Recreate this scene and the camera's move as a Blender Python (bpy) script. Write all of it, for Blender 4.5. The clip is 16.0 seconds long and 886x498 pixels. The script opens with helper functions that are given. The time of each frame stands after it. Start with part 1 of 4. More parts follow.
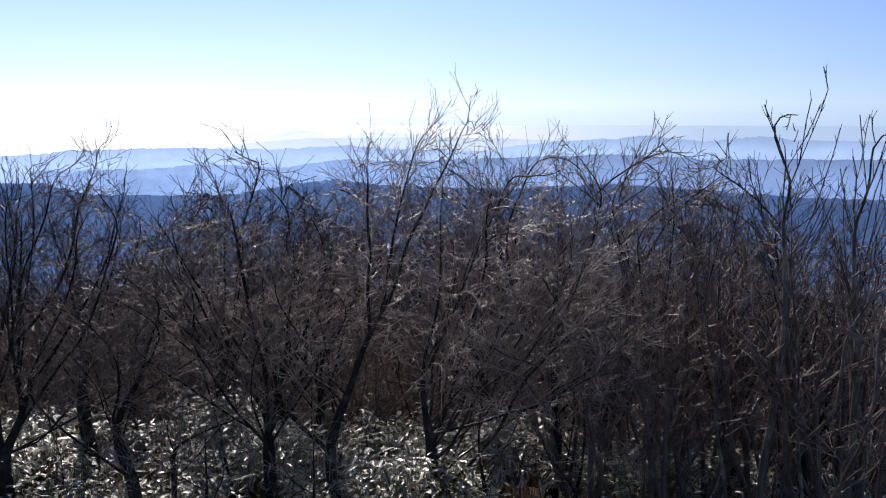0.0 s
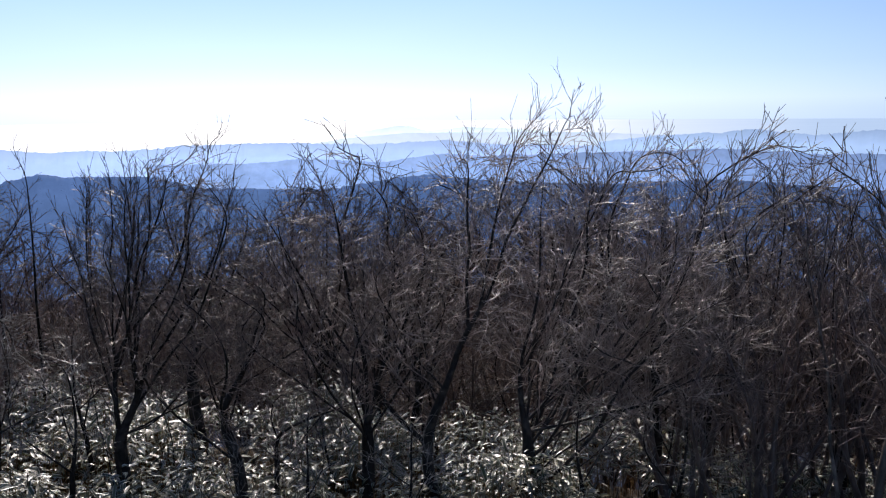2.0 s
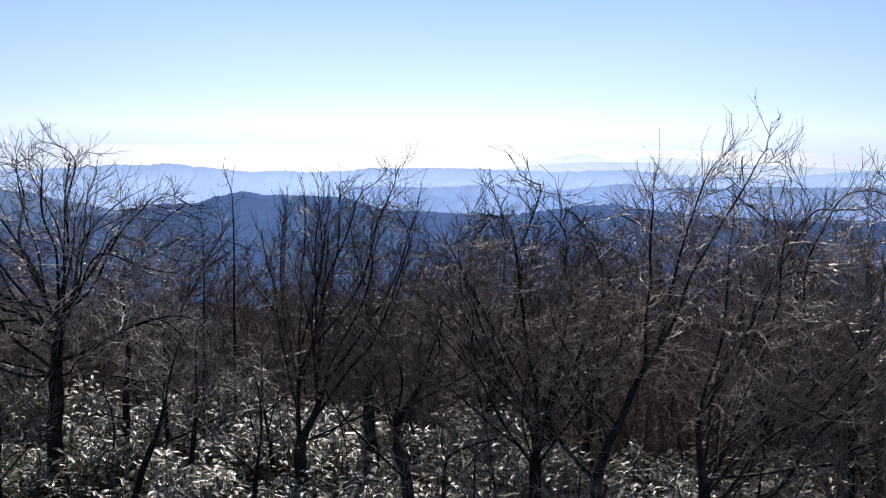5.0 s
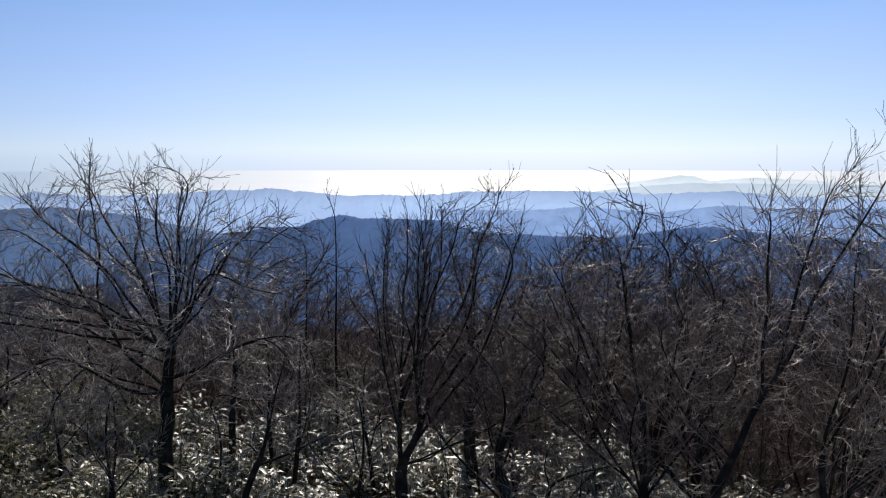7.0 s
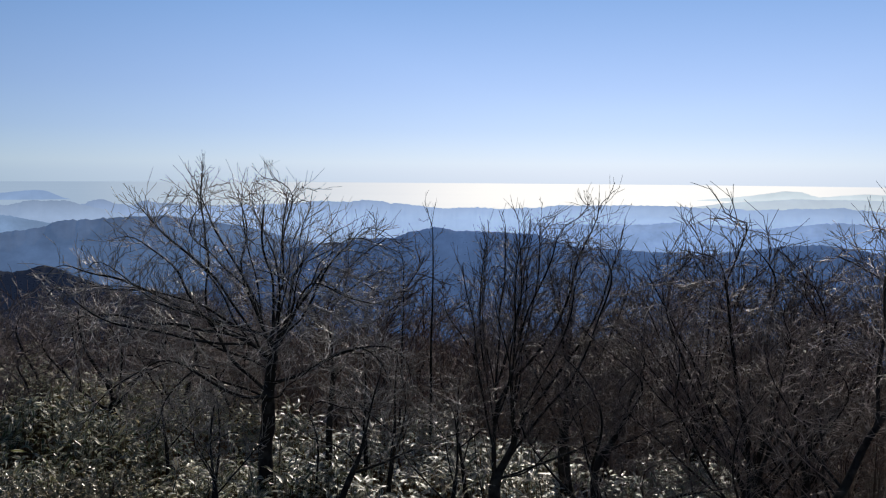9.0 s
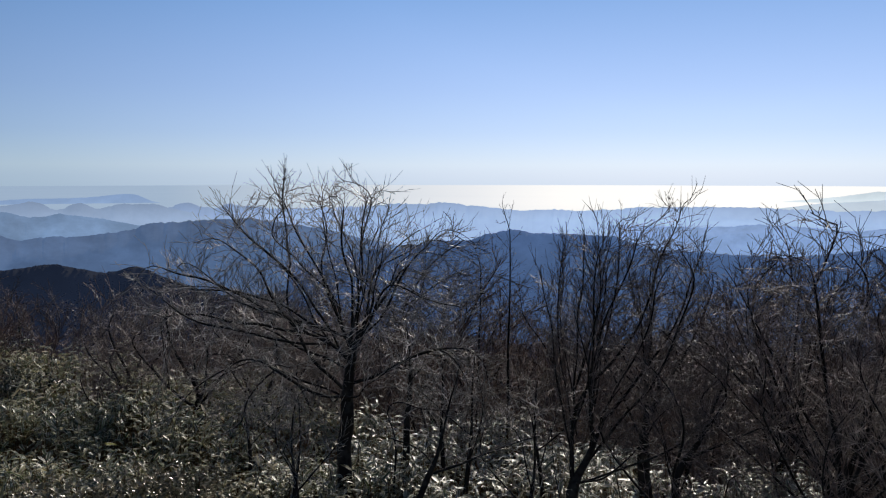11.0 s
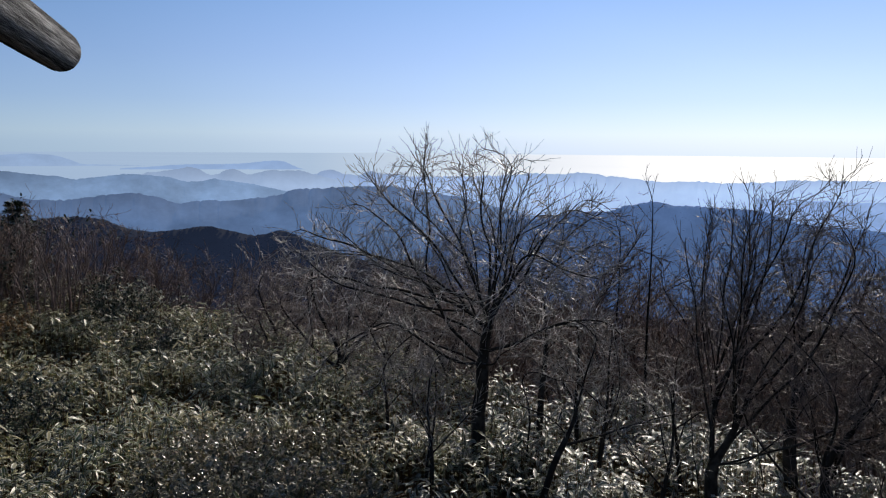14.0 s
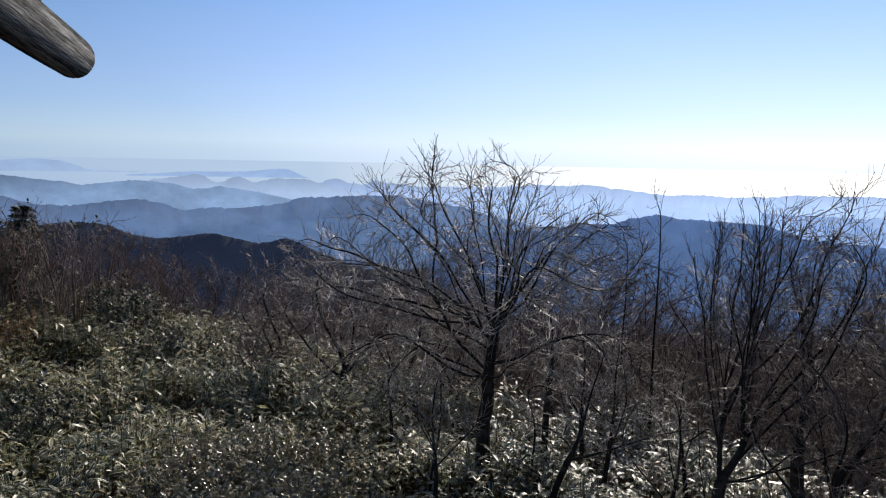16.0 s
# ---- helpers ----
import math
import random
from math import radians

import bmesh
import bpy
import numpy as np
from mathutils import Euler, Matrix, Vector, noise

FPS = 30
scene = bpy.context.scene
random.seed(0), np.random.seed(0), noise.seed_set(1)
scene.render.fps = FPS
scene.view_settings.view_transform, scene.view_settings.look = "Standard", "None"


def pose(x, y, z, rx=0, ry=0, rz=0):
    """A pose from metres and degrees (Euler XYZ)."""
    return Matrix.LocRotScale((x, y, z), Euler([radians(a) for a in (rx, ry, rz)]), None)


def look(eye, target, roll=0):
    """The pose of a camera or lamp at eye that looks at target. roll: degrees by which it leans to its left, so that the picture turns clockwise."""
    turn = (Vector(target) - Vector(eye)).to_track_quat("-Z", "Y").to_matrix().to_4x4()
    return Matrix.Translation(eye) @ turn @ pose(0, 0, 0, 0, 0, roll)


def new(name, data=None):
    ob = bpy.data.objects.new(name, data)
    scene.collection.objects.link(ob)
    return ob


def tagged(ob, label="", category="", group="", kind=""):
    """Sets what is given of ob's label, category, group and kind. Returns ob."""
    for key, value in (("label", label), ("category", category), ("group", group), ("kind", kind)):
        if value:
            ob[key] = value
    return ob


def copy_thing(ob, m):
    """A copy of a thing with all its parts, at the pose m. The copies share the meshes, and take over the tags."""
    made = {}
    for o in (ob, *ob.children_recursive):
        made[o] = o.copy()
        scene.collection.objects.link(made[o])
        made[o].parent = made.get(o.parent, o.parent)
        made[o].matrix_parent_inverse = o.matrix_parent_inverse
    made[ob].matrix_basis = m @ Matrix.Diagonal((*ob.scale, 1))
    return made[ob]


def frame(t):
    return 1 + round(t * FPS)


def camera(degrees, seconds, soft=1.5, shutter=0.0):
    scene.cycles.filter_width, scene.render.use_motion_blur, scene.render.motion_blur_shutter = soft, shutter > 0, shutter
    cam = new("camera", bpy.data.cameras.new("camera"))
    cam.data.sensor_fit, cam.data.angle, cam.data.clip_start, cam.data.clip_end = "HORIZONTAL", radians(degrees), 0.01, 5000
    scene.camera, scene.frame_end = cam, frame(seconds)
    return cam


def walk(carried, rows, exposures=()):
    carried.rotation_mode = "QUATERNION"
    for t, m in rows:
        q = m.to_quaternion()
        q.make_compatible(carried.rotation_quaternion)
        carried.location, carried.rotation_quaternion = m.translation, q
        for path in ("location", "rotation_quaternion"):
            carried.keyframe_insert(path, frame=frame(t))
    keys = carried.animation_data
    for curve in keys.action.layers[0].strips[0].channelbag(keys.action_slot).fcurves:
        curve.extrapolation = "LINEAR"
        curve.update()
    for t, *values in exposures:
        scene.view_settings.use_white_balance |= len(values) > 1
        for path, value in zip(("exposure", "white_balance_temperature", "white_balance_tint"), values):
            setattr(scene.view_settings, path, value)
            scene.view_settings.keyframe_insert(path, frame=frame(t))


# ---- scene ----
# The eye stands H metres above the ground at the lookout's foot.
H = 5.4
cam = camera(56.32, 16.0, soft=1.2)
# seconds, eye (x, y, z from H), turn to the left, tilt up, lean
PATH = [
    (0.0, 0.149, -0.195, 0.015, -32.16, -9.18, -0.07), (0.5, 0.152, -0.176, 0.011, -30.46, -9.47, -0.21),
    (1.0, 0.159, -0.145, -0.001, -28.85, -9.58, -0.42), (1.5, 0.126, -0.178, 0.014, -27.20, -9.64, -0.32),
    (2.0, 0.129, -0.157, 0.020, -25.42, -9.52, -0.45), (2.5, 0.133, -0.123, 0.010, -24.19, -9.60, -0.19),
    (3.0, 0.140, -0.109, 0.019, -21.97, -9.63, -0.28), (3.5, 0.133, -0.099, 0.009, -20.18, -9.59, 0.18),
    (4.0, 0.126, -0.077, -0.004, -18.92, -9.36, -0.17), (4.5, 0.114, -0.107, 0.021, -16.96, -8.77, 0.13),
    (5.0, 0.115, -0.129, 0.026, -13.13, -7.68, 0.67), (5.2, 0.121, -0.124, 0.016, -12.42, -7.42, 0.30),
    (7.5, 0.025, 0.027, -0.004, -4.85, -5.91, 0.25), (8.0, 0.010, 0.015, -0.003, -3.29, -5.68, 0.24),
    (8.5, -0.003, 0.017, -0.005, -1.73, -5.45, 0.10), (9.0, 0.0, 0.0, 0.0, 0.0, -5.25, 0.41),
    (11.5, -0.015, -0.003, -0.003, 6.65, -5.12, 0.0), (12.0, -0.004, -0.040, -0.002, 8.20, -5.57, 0.21),
    (12.5, -0.010, -0.030, 0.0, 9.90, -6.23, 0.49), (13.0, -0.022, -0.008, -0.005, 11.87, -6.56, 0.14),
    (13.5, -0.040, 0.011, -0.010, 13.40, -6.91, -0.85), (14.0, -0.050, 0.015, -0.011, 14.73, -7.26, 0.45),
    (14.5, -0.065, 0.025, -0.012, 15.36, -7.44, 0.43), (15.0, -0.089, 0.053, -0.006, 14.56, -7.25, 0.18),
    (15.5, -0.095, 0.055, -0.007, 14.69, -6.60, 0.61), (16.0, -0.102, 0.056, -0.005, 15.02, -6.55, 1.21),
]


def held(x, y, z, turn, tilt, lean):
    return pose(x, y, H + z, 90 + tilt, 0, turn) @ pose(0, 0, 0, 0, 0, lean)


walk(cam, [(t, held(*v)) for t, *v in PATH], exposures=[(0, -0.1, 6430, 16), (4.4, -0.1, 6430, 16), (5, -0.18, 6470, 16), (8, -0.54, 6720, 10), (9, -0.62, 6720, 10), (12.5, -0.58, 6720, 10), (14.5, -0.33, 6720, 11), (16, -0.2, 6780, 11)])

# ---- sky and sun ----
SUN_AZ, SUN_EL = -13.0, 37.0          # to the left of +y, above the horizon
world = bpy.data.worlds.new("sky")
scene.world = world
world.use_nodes = True
wn, wl = world.node_tree.nodes, world.node_tree.links
sky = wn.new("ShaderNodeTexSky")
sky.sky_type, sky.sun_disc = "NISHITA", False
sky.sun_elevation, sky.sun_rotation = radians(SUN_EL), radians(-SUN_AZ)
sky.altitude, sky.air_density, sky.dust_density, sky.ozone_density = 900, 1.0, 0.5, 4.0
# pale winter haze that thickens evenly towards the horizon
wc, wsep, wramp, wadd, wdim = wn.new("ShaderNodeTexCoord"), wn.new("ShaderNodeSeparateXYZ"), wn.new("ShaderNodeValToRGB"), wn.new("ShaderNodeMix"), wn.new("ShaderNodeMix")
wl.new(wc.outputs["Generated"], wsep.inputs[0])
wl.new(wsep.outputs[2], wramp.inputs[0])
for k, (p, c) in enumerate(((0.0, (0.55, 0.72, 1.0)), (0.012, (0.61, 0.76, 1.0)), (0.05, (0.45, 0.60, 0.93)), (0.10, (0.345, 0.49, 0.83)), (0.2, (0.175, 0.34, 0.645)), (0.42, (0.03, 0.07, 0.17)))):
    e = wramp.color_ramp.elements[k] if k < 2 else wramp.color_ramp.elements.new(p)
    e.position, e.color = p, (*c, 1)
for n, mode in ((wdim, "MULTIPLY"), (wadd, "ADD")):
    n.data_type, n.blend_type = "RGBA", mode
    n.inputs[0].default_value = 1.0
wdim.inputs[7].default_value = (0.375, 0.395, 0.48, 1)
wl.new(sky.outputs[0], wdim.inputs[6])
whaze = wn.new("ShaderNodeMix")
whaze.data_type, whaze.blend_type = "RGBA", "MULTIPLY"
whaze.inputs[0].default_value = 1.0
whaze.inputs[7].default_value = (9.0, 9.0, 9.0, 1)
wl.new(wramp.outputs[0], whaze.inputs[6])
wl.new(wdim.outputs[2], wadd.inputs[6])
wl.new(whaze.outputs[2], wadd.inputs[7])
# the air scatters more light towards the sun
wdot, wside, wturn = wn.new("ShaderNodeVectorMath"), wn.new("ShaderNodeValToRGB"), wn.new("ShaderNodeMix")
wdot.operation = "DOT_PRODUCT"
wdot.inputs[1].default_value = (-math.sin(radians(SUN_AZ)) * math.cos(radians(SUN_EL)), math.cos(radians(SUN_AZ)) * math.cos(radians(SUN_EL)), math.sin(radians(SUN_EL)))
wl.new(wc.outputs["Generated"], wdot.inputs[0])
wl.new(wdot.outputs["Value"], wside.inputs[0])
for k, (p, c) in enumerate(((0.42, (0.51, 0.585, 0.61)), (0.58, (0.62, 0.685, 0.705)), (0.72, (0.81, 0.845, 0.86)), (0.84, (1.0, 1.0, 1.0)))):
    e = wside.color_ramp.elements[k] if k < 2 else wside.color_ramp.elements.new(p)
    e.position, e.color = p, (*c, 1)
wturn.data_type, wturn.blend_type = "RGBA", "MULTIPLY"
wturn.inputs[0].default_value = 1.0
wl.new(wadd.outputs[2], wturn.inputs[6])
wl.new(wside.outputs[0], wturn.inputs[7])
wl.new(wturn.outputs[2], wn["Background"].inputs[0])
wn["Background"].inputs[1].default_value = 0.124
lamp = bpy.data.lights.new("sun", "SUN")
lamp.energy, lamp.angle, lamp.color = 5.0, radians(0.6), (1.0, 0.94, 0.85)
sa, se = radians(SUN_AZ), radians(SUN_EL)
new("sun", lamp).matrix_world = look((-math.sin(sa) * math.cos(se) * 80, math.cos(sa) * math.cos(se) * 80, math.sin(se) * 80), (0, 0, 0))

# ---- materials ----


def lin(r, g, b):
    return [((c / 255 + 0.055) / 1.055) ** 2.4 if c > 10 else c / 3294 for c in (r, g, b)]


class Mat:
    """A node material in the making."""

    def __init__(self, name, rough=0.8, spec=0.5):
        self.mat = bpy.data.materials.new(name)
        self.mat.use_nodes = True
        self.t = self.mat.node_tree
        self.bsdf = self.t.nodes["Principled BSDF"]
        self.bsdf.inputs["Roughness"].default_value = rough
        self.bsdf.inputs["Specular IOR Level"].default_value = spec

    def node(self, kind, **values):
        n = self.t.nodes.new(kind)
        for k, v in values.items():
            n.inputs[k.replace("_", " ")].default_value = v
        return n

    def link(self, a, b):
        self.t.links.new(a, b)

    def noise(self, scale, detail=4.0, rough=0.6, stretch=(1, 1, 1), coords="Object"):
        c, m, n = self.t.nodes.new("ShaderNodeTexCoord"), self.t.nodes.new("ShaderNodeMapping"), self.node("ShaderNodeTexNoise", Scale=scale, Detail=detail, Roughness=rough)
        m.inputs["Scale"].default_value = stretch
        self.link(c.outputs[coords], m.inputs[0])
        self.link(m.outputs[0], n.inputs["Vector"])
        return n.outputs["Fac"]

    def ramp(self, fac, stops):
        n = self.t.nodes.new("ShaderNodeValToRGB")
        e = n.color_ramp.elements
        while len(e) < len(stops):
            e.new(0.5)
        for el, (p, c) in zip(e, stops):
            el.position, el.color = p, (*c, 1)
        self.link(fac, n.inputs[0])
        return n.outputs[0]

    def mix(self, fac, a, b, mode="MIX"):
        n = self.t.nodes.new("ShaderNodeMix")
        n.data_type, n.blend_type = "RGBA", mode
        for s, v in ((0, fac), (6, a), (7, b)):
            if hasattr(v, "node"):
                self.link(v, n.inputs[s])
            else:
                n.inputs[s].default_value = v if s == 0 else (*v, 1)
        return n.outputs[2]

    def bump(self, height, strength, dist):
        n = self.node("ShaderNodeBump", Strength=strength, Distance=dist)
        self.link(height, n.inputs["Height"])
        self.link(n.outputs[0], self.bsdf.inputs["Normal"])

    def colour(self, c):
        self.link(c, self.bsdf.inputs["Base Color"])
        return self.mat


def bark(name, dark, light, lichen, rough, spec):
    m = Mat(name, rough, spec)
    grain = m.noise(26, 6, 0.7, (1, 1, 0.25))
    patch = m.noise(5, 3, 0.5)
    base = m.ramp(grain, [(0.32, dark), (0.68, light)])
    spots = m.ramp(patch, [(0.5, (0, 0, 0)), (0.66, (1, 1, 1))])
    isl = m.t.nodes.new("ShaderNodeNewGeometry").outputs["Random Per Island"]
    tone = m.ramp(isl, [(0.0, (0.75, 0.72, 0.7)), (1.0, (1.2, 1.15, 1.1))])
    m.bump(grain, 0.6, 0.01)
    return m.colour(m.mix(1.0, m.mix(spots, base, lichen), tone, "MULTIPLY"))


BARK = bark("grey_brown_bark", (0.011, 0.0085, 0.007), (0.037, 0.029, 0.023), (0.066, 0.056, 0.047), 0.8, 0.2)
PALE = bark("pale_bark", (0.10, 0.082, 0.07), (0.32, 0.28, 0.24), (0.48, 0.44, 0.39), 0.38, 0.7)
BEECH = bark("grey_beech_bark", (0.012, 0.0095, 0.008), (0.042, 0.033, 0.028), (0.08, 0.066, 0.056), 0.7, 0.3)
PALEBARK = bark("smooth_grey_bark", (0.045, 0.035, 0.028), (0.14, 0.115, 0.095), (0.24, 0.205, 0.175), 0.5, 0.45)
TWIG = bark("brown_twig_bark", (0.06, 0.04, 0.033), (0.20, 0.138, 0.112), (0.28, 0.21, 0.175), 0.42, 0.6)
UMBER = bark("umber_twig_bark", (0.047, 0.033, 0.027), (0.142, 0.099, 0.08), (0.185, 0.134, 0.11), 0.45, 0.5)
ASH = bark("ash_grey_twig_bark", (0.12, 0.088, 0.074), (0.36, 0.28, 0.236), (0.44, 0.36, 0.31), 0.40, 0.65)
RUSSET = bark("russet_twig_bark", (0.07, 0.042, 0.031), (0.18, 0.112, 0.08), (0.21, 0.14, 0.105), 0.6, 0.3)


def leaf_material(name, stops, margin, rough, spec, seethrough):
    m = Mat(name, rough, spec)
    isl = m.t.nodes.new("ShaderNodeNewGeometry").outputs["Random Per Island"]
    body = m.ramp(isl, stops)
    patch = m.ramp(m.noise(0.45, 3, 0.6), [(0.35, (0.62, 0.68, 0.62)), (0.62, (1.15, 1.05, 0.95))])
    body = m.mix(1.0, body, patch, "MULTIPLY")
    if margin:
        uv = m.t.nodes.new("ShaderNodeUVMap")
        sep = m.t.nodes.new("ShaderNodeSeparateXYZ")
        m.link(uv.outputs[0], sep.inputs[0])
        edge = m.ramp(sep.outputs[0], [(0.0, (1, 1, 1)), (0.14, (1, 1, 1)), (0.24, (0, 0, 0)), (0.76, (0, 0, 0)), (0.86, (1, 1, 1)), (1.0, (1, 1, 1))])
        body = m.mix(edge, body, margin)
    m.link(body, m.bsdf.inputs["Base Color"])
    thin = m.t.nodes.new("ShaderNodeBsdfTranslucent")
    m.link(body, thin.inputs[0])
    mix = m.t.nodes.new("ShaderNodeMixShader")
    mix.inputs[0].default_value = seethrough
    m.link(m.bsdf.outputs[0], mix.inputs[1])
    m.link(thin.outputs[0], mix.inputs[2])
    m.link(mix.outputs[0], m.t.nodes["Material Output"].inputs[0])
    return m.mat


SASA = leaf_material("green_sasa_leaf", [(0.0, (0.025, 0.038, 0.014)), (0.3, (0.058, 0.08, 0.029)), (0.6, (0.125, 0.145, 0.06)), (0.85, (0.26, 0.25, 0.16)), (1.0, (0.52, 0.48, 0.38))], (0.58, 0.54, 0.44), 0.40, 1.0, 0.2)
# sasa leaf again, lightened in colour to look sunlit in the clearing
LIT_SASA = leaf_material("lit_sasa_leaf", [(0.0, (0.02, 0.034, 0.01)), (0.35, (0.065, 0.095, 0.027)), (0.62, (0.15, 0.18, 0.055)), (0.84, (0.34, 0.32, 0.14)), (1.0, (0.66, 0.57, 0.39))], (0.66, 0.61, 0.46), 0.42, 1.0, 0.4)
SHRUBLEAF = leaf_material("small_dull_leaf", [(0.0, (0.045, 0.055, 0.024)), (0.5, (0.14, 0.135, 0.07)), (0.85, (0.34, 0.29, 0.19)), (1.0, (0.55, 0.48, 0.36))], None, 0.32, 1.0, 0.3)
EVERGREEN = leaf_material("dark_evergreen_leaf", [(0.0, (0.012, 0.022, 0.012)), (1.0, (0.035, 0.05, 0.02))], None, 0.5, 0.4, 0.05)
STRAW = leaf_material("withered_leaf", [(0.0, (0.11, 0.058, 0.026)), (0.6, (0.20, 0.12, 0.058)), (1.0, (0.33, 0.235, 0.12))], None, 0.7, 0.3, 0.25)


def hazed_forest(name, haze, glow, forest, low=0.0, high=0.0, pool=1.0, vary=0.12):
    """Wooded slope seen through air; the haze's light is painted into its emission."""
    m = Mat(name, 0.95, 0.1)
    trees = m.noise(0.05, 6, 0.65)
    glow_relief = m.noise(0.013, 6, 0.6, (1, 1, 1.5))
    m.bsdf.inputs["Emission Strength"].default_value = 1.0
    # slope relief is painted as lighter and darker patches in the glow
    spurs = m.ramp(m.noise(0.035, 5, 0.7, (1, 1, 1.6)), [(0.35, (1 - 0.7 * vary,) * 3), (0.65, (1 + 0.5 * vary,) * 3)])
    air = m.mix(m.ramp(glow_relief, [(0.35, (0, 0, 0)), (0.65, (1, 1, 1))]), [c * glow * (1 - vary) for c in lin(*haze)], [c * glow * (1 + 0.8 * vary) for c in lin(*haze)])
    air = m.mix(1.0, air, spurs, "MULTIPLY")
    # the haze's pooling is painted by height, from crest to foot
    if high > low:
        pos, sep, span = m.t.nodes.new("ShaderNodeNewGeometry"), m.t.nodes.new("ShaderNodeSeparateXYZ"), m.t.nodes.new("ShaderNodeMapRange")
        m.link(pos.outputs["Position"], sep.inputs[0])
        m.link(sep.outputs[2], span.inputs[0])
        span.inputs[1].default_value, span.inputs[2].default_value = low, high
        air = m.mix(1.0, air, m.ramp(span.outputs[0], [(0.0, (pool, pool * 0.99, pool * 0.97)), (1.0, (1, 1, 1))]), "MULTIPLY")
    # the painted haze is made brighter below the sun
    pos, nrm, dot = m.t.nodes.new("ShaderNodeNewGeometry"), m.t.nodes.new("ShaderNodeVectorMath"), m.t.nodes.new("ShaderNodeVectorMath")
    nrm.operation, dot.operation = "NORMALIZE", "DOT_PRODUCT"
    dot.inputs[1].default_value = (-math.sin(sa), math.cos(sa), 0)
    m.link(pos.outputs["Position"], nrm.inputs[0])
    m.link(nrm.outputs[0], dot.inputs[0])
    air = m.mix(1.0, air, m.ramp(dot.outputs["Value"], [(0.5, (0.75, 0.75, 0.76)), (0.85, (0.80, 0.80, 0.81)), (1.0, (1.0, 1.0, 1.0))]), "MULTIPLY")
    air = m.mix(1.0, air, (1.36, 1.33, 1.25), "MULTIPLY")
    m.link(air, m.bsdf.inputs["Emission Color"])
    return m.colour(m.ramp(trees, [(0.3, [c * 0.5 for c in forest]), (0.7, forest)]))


# ---- ground ----
EDGE = ((-180, 14), (-75, 11), (-28, 11), (-13, 12), (0, 12.8), (10, 13), (22, 15.8), (33, 18.6), (40, 22.5), (60, 28), (180, 14))


def edge_at(az):
    return np.interp(az, [e[0] for e in EDGE], [e[1] for e in EDGE])


def wob(x, y, s, seed=0.0):
    return noise.noise((x * s, y * s, seed))


def ground_z(x, y):
    """Height of the soil: a shoulder that breaks off into the valley."""
    r, az = math.hypot(x, y), math.degrees(math.atan2(-x, y))
    z = H - 5.2 - 0.05 * max(-30, min(30, x)) + 0.18 * wob(x, y, 0.25) + 0.07 * wob(x, y, 0.9, 3)
    past = r - edge_at(az)
    if past > 0:
        z -= 0.55 * past * min(1, past / 4) if past < 260 else 0.55 * 260
        z += 0.05 * min(past, 200) * wob(x, y, 0.03, 7)
        if past > 260:
            z += min(1, (past - 260) / 1000) * 40
    return z


def mesh_np(name, verts, faces, uv=None):
    """A mesh from arrays: verts (n, 3), faces (m, k)."""
    me = bpy.data.meshes.new(name)
    k = faces.shape[1]
    me.vertices.add(len(verts))
    me.vertices.foreach_set("co", np.ascontiguousarray(verts, dtype=np.float32).ravel())
    me.loops.add(faces.size)
    me.loops.foreach_set("vertex_index", np.ascontiguousarray(faces, dtype=np.int32).ravel())
    me.polygons.add(len(faces))
    me.polygons.foreach_set("loop_start", np.arange(0, faces.size, k, dtype=np.int32))
    me.update(calc_edges=True)
    if uv is not None:
        me.uv_layers.new(name="UVMap").data.foreach_set("uv", np.ascontiguousarray(uv[faces.ravel()], dtype=np.float32).ravel())
    me.polygons.foreach_set("use_smooth", np.ones(len(faces), dtype=bool))
    return me


def grid_faces(n, m, closed=False):
    """Quads of an n x m grid of vertices; closed joins the last column to the first."""
    i, j = np.meshgrid(np.arange(n - 1), np.arange(m if closed else m - 1), indexing="ij")
    j2 = (j + 1) % m
    return np.stack([i * m + j, i * m + j2, (i + 1) * m + j2, (i + 1) * m + j], -1).reshape(-1, 4)


def part(name, me, mat, parent, label=""):
    ob = new(name, me)
    if mat is not None and not me.materials:
        me.materials.append(mat)
    if parent is not None:
        ob.parent = parent
    return tagged(ob, label)


def litter():
    m = Mat("leaf_litter_soil", 0.95, 0.2)
    a, b = m.noise(3.0, 6, 0.65), m.noise(40, 4, 0.7)
    m.bump(b, 0.8, 0.03)
    return m.colour(m.mix(m.ramp(b, [(0.35, (0, 0, 0)), (0.7, (1, 1, 1))]), m.ramp(a, [(0.3, (0.015, 0.012, 0.008)), (0.7, (0.045, 0.033, 0.022))]), (0.085, 0.06, 0.038)))


VALLEY = hazed_forest("valley_forest_haze", (36, 45, 70), 0.8, (0.02, 0.022, 0.02))
rs = np.concatenate([np.linspace(0.01, 40, 90), np.geomspace(42, 1500, 60)])
azs = np.radians(np.arange(0, 360, 2.0))
gv = np.array([(-r * math.sin(a), r * math.cos(a), ground_z(-r * math.sin(a), r * math.cos(a))) for r in rs for a in azs])
gme = mesh_np("ground", gv, grid_faces(len(rs), len(azs), True)[:, ::-1])
gme.materials.append(litter())
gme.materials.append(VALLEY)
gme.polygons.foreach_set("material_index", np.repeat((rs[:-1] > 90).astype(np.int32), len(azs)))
tagged(new("ground", gme), "wooded mountain shoulder falling off into a valley", "ground", kind="structure")

# ---- sea and far ridges ----
SEA_Z = H - 60.0


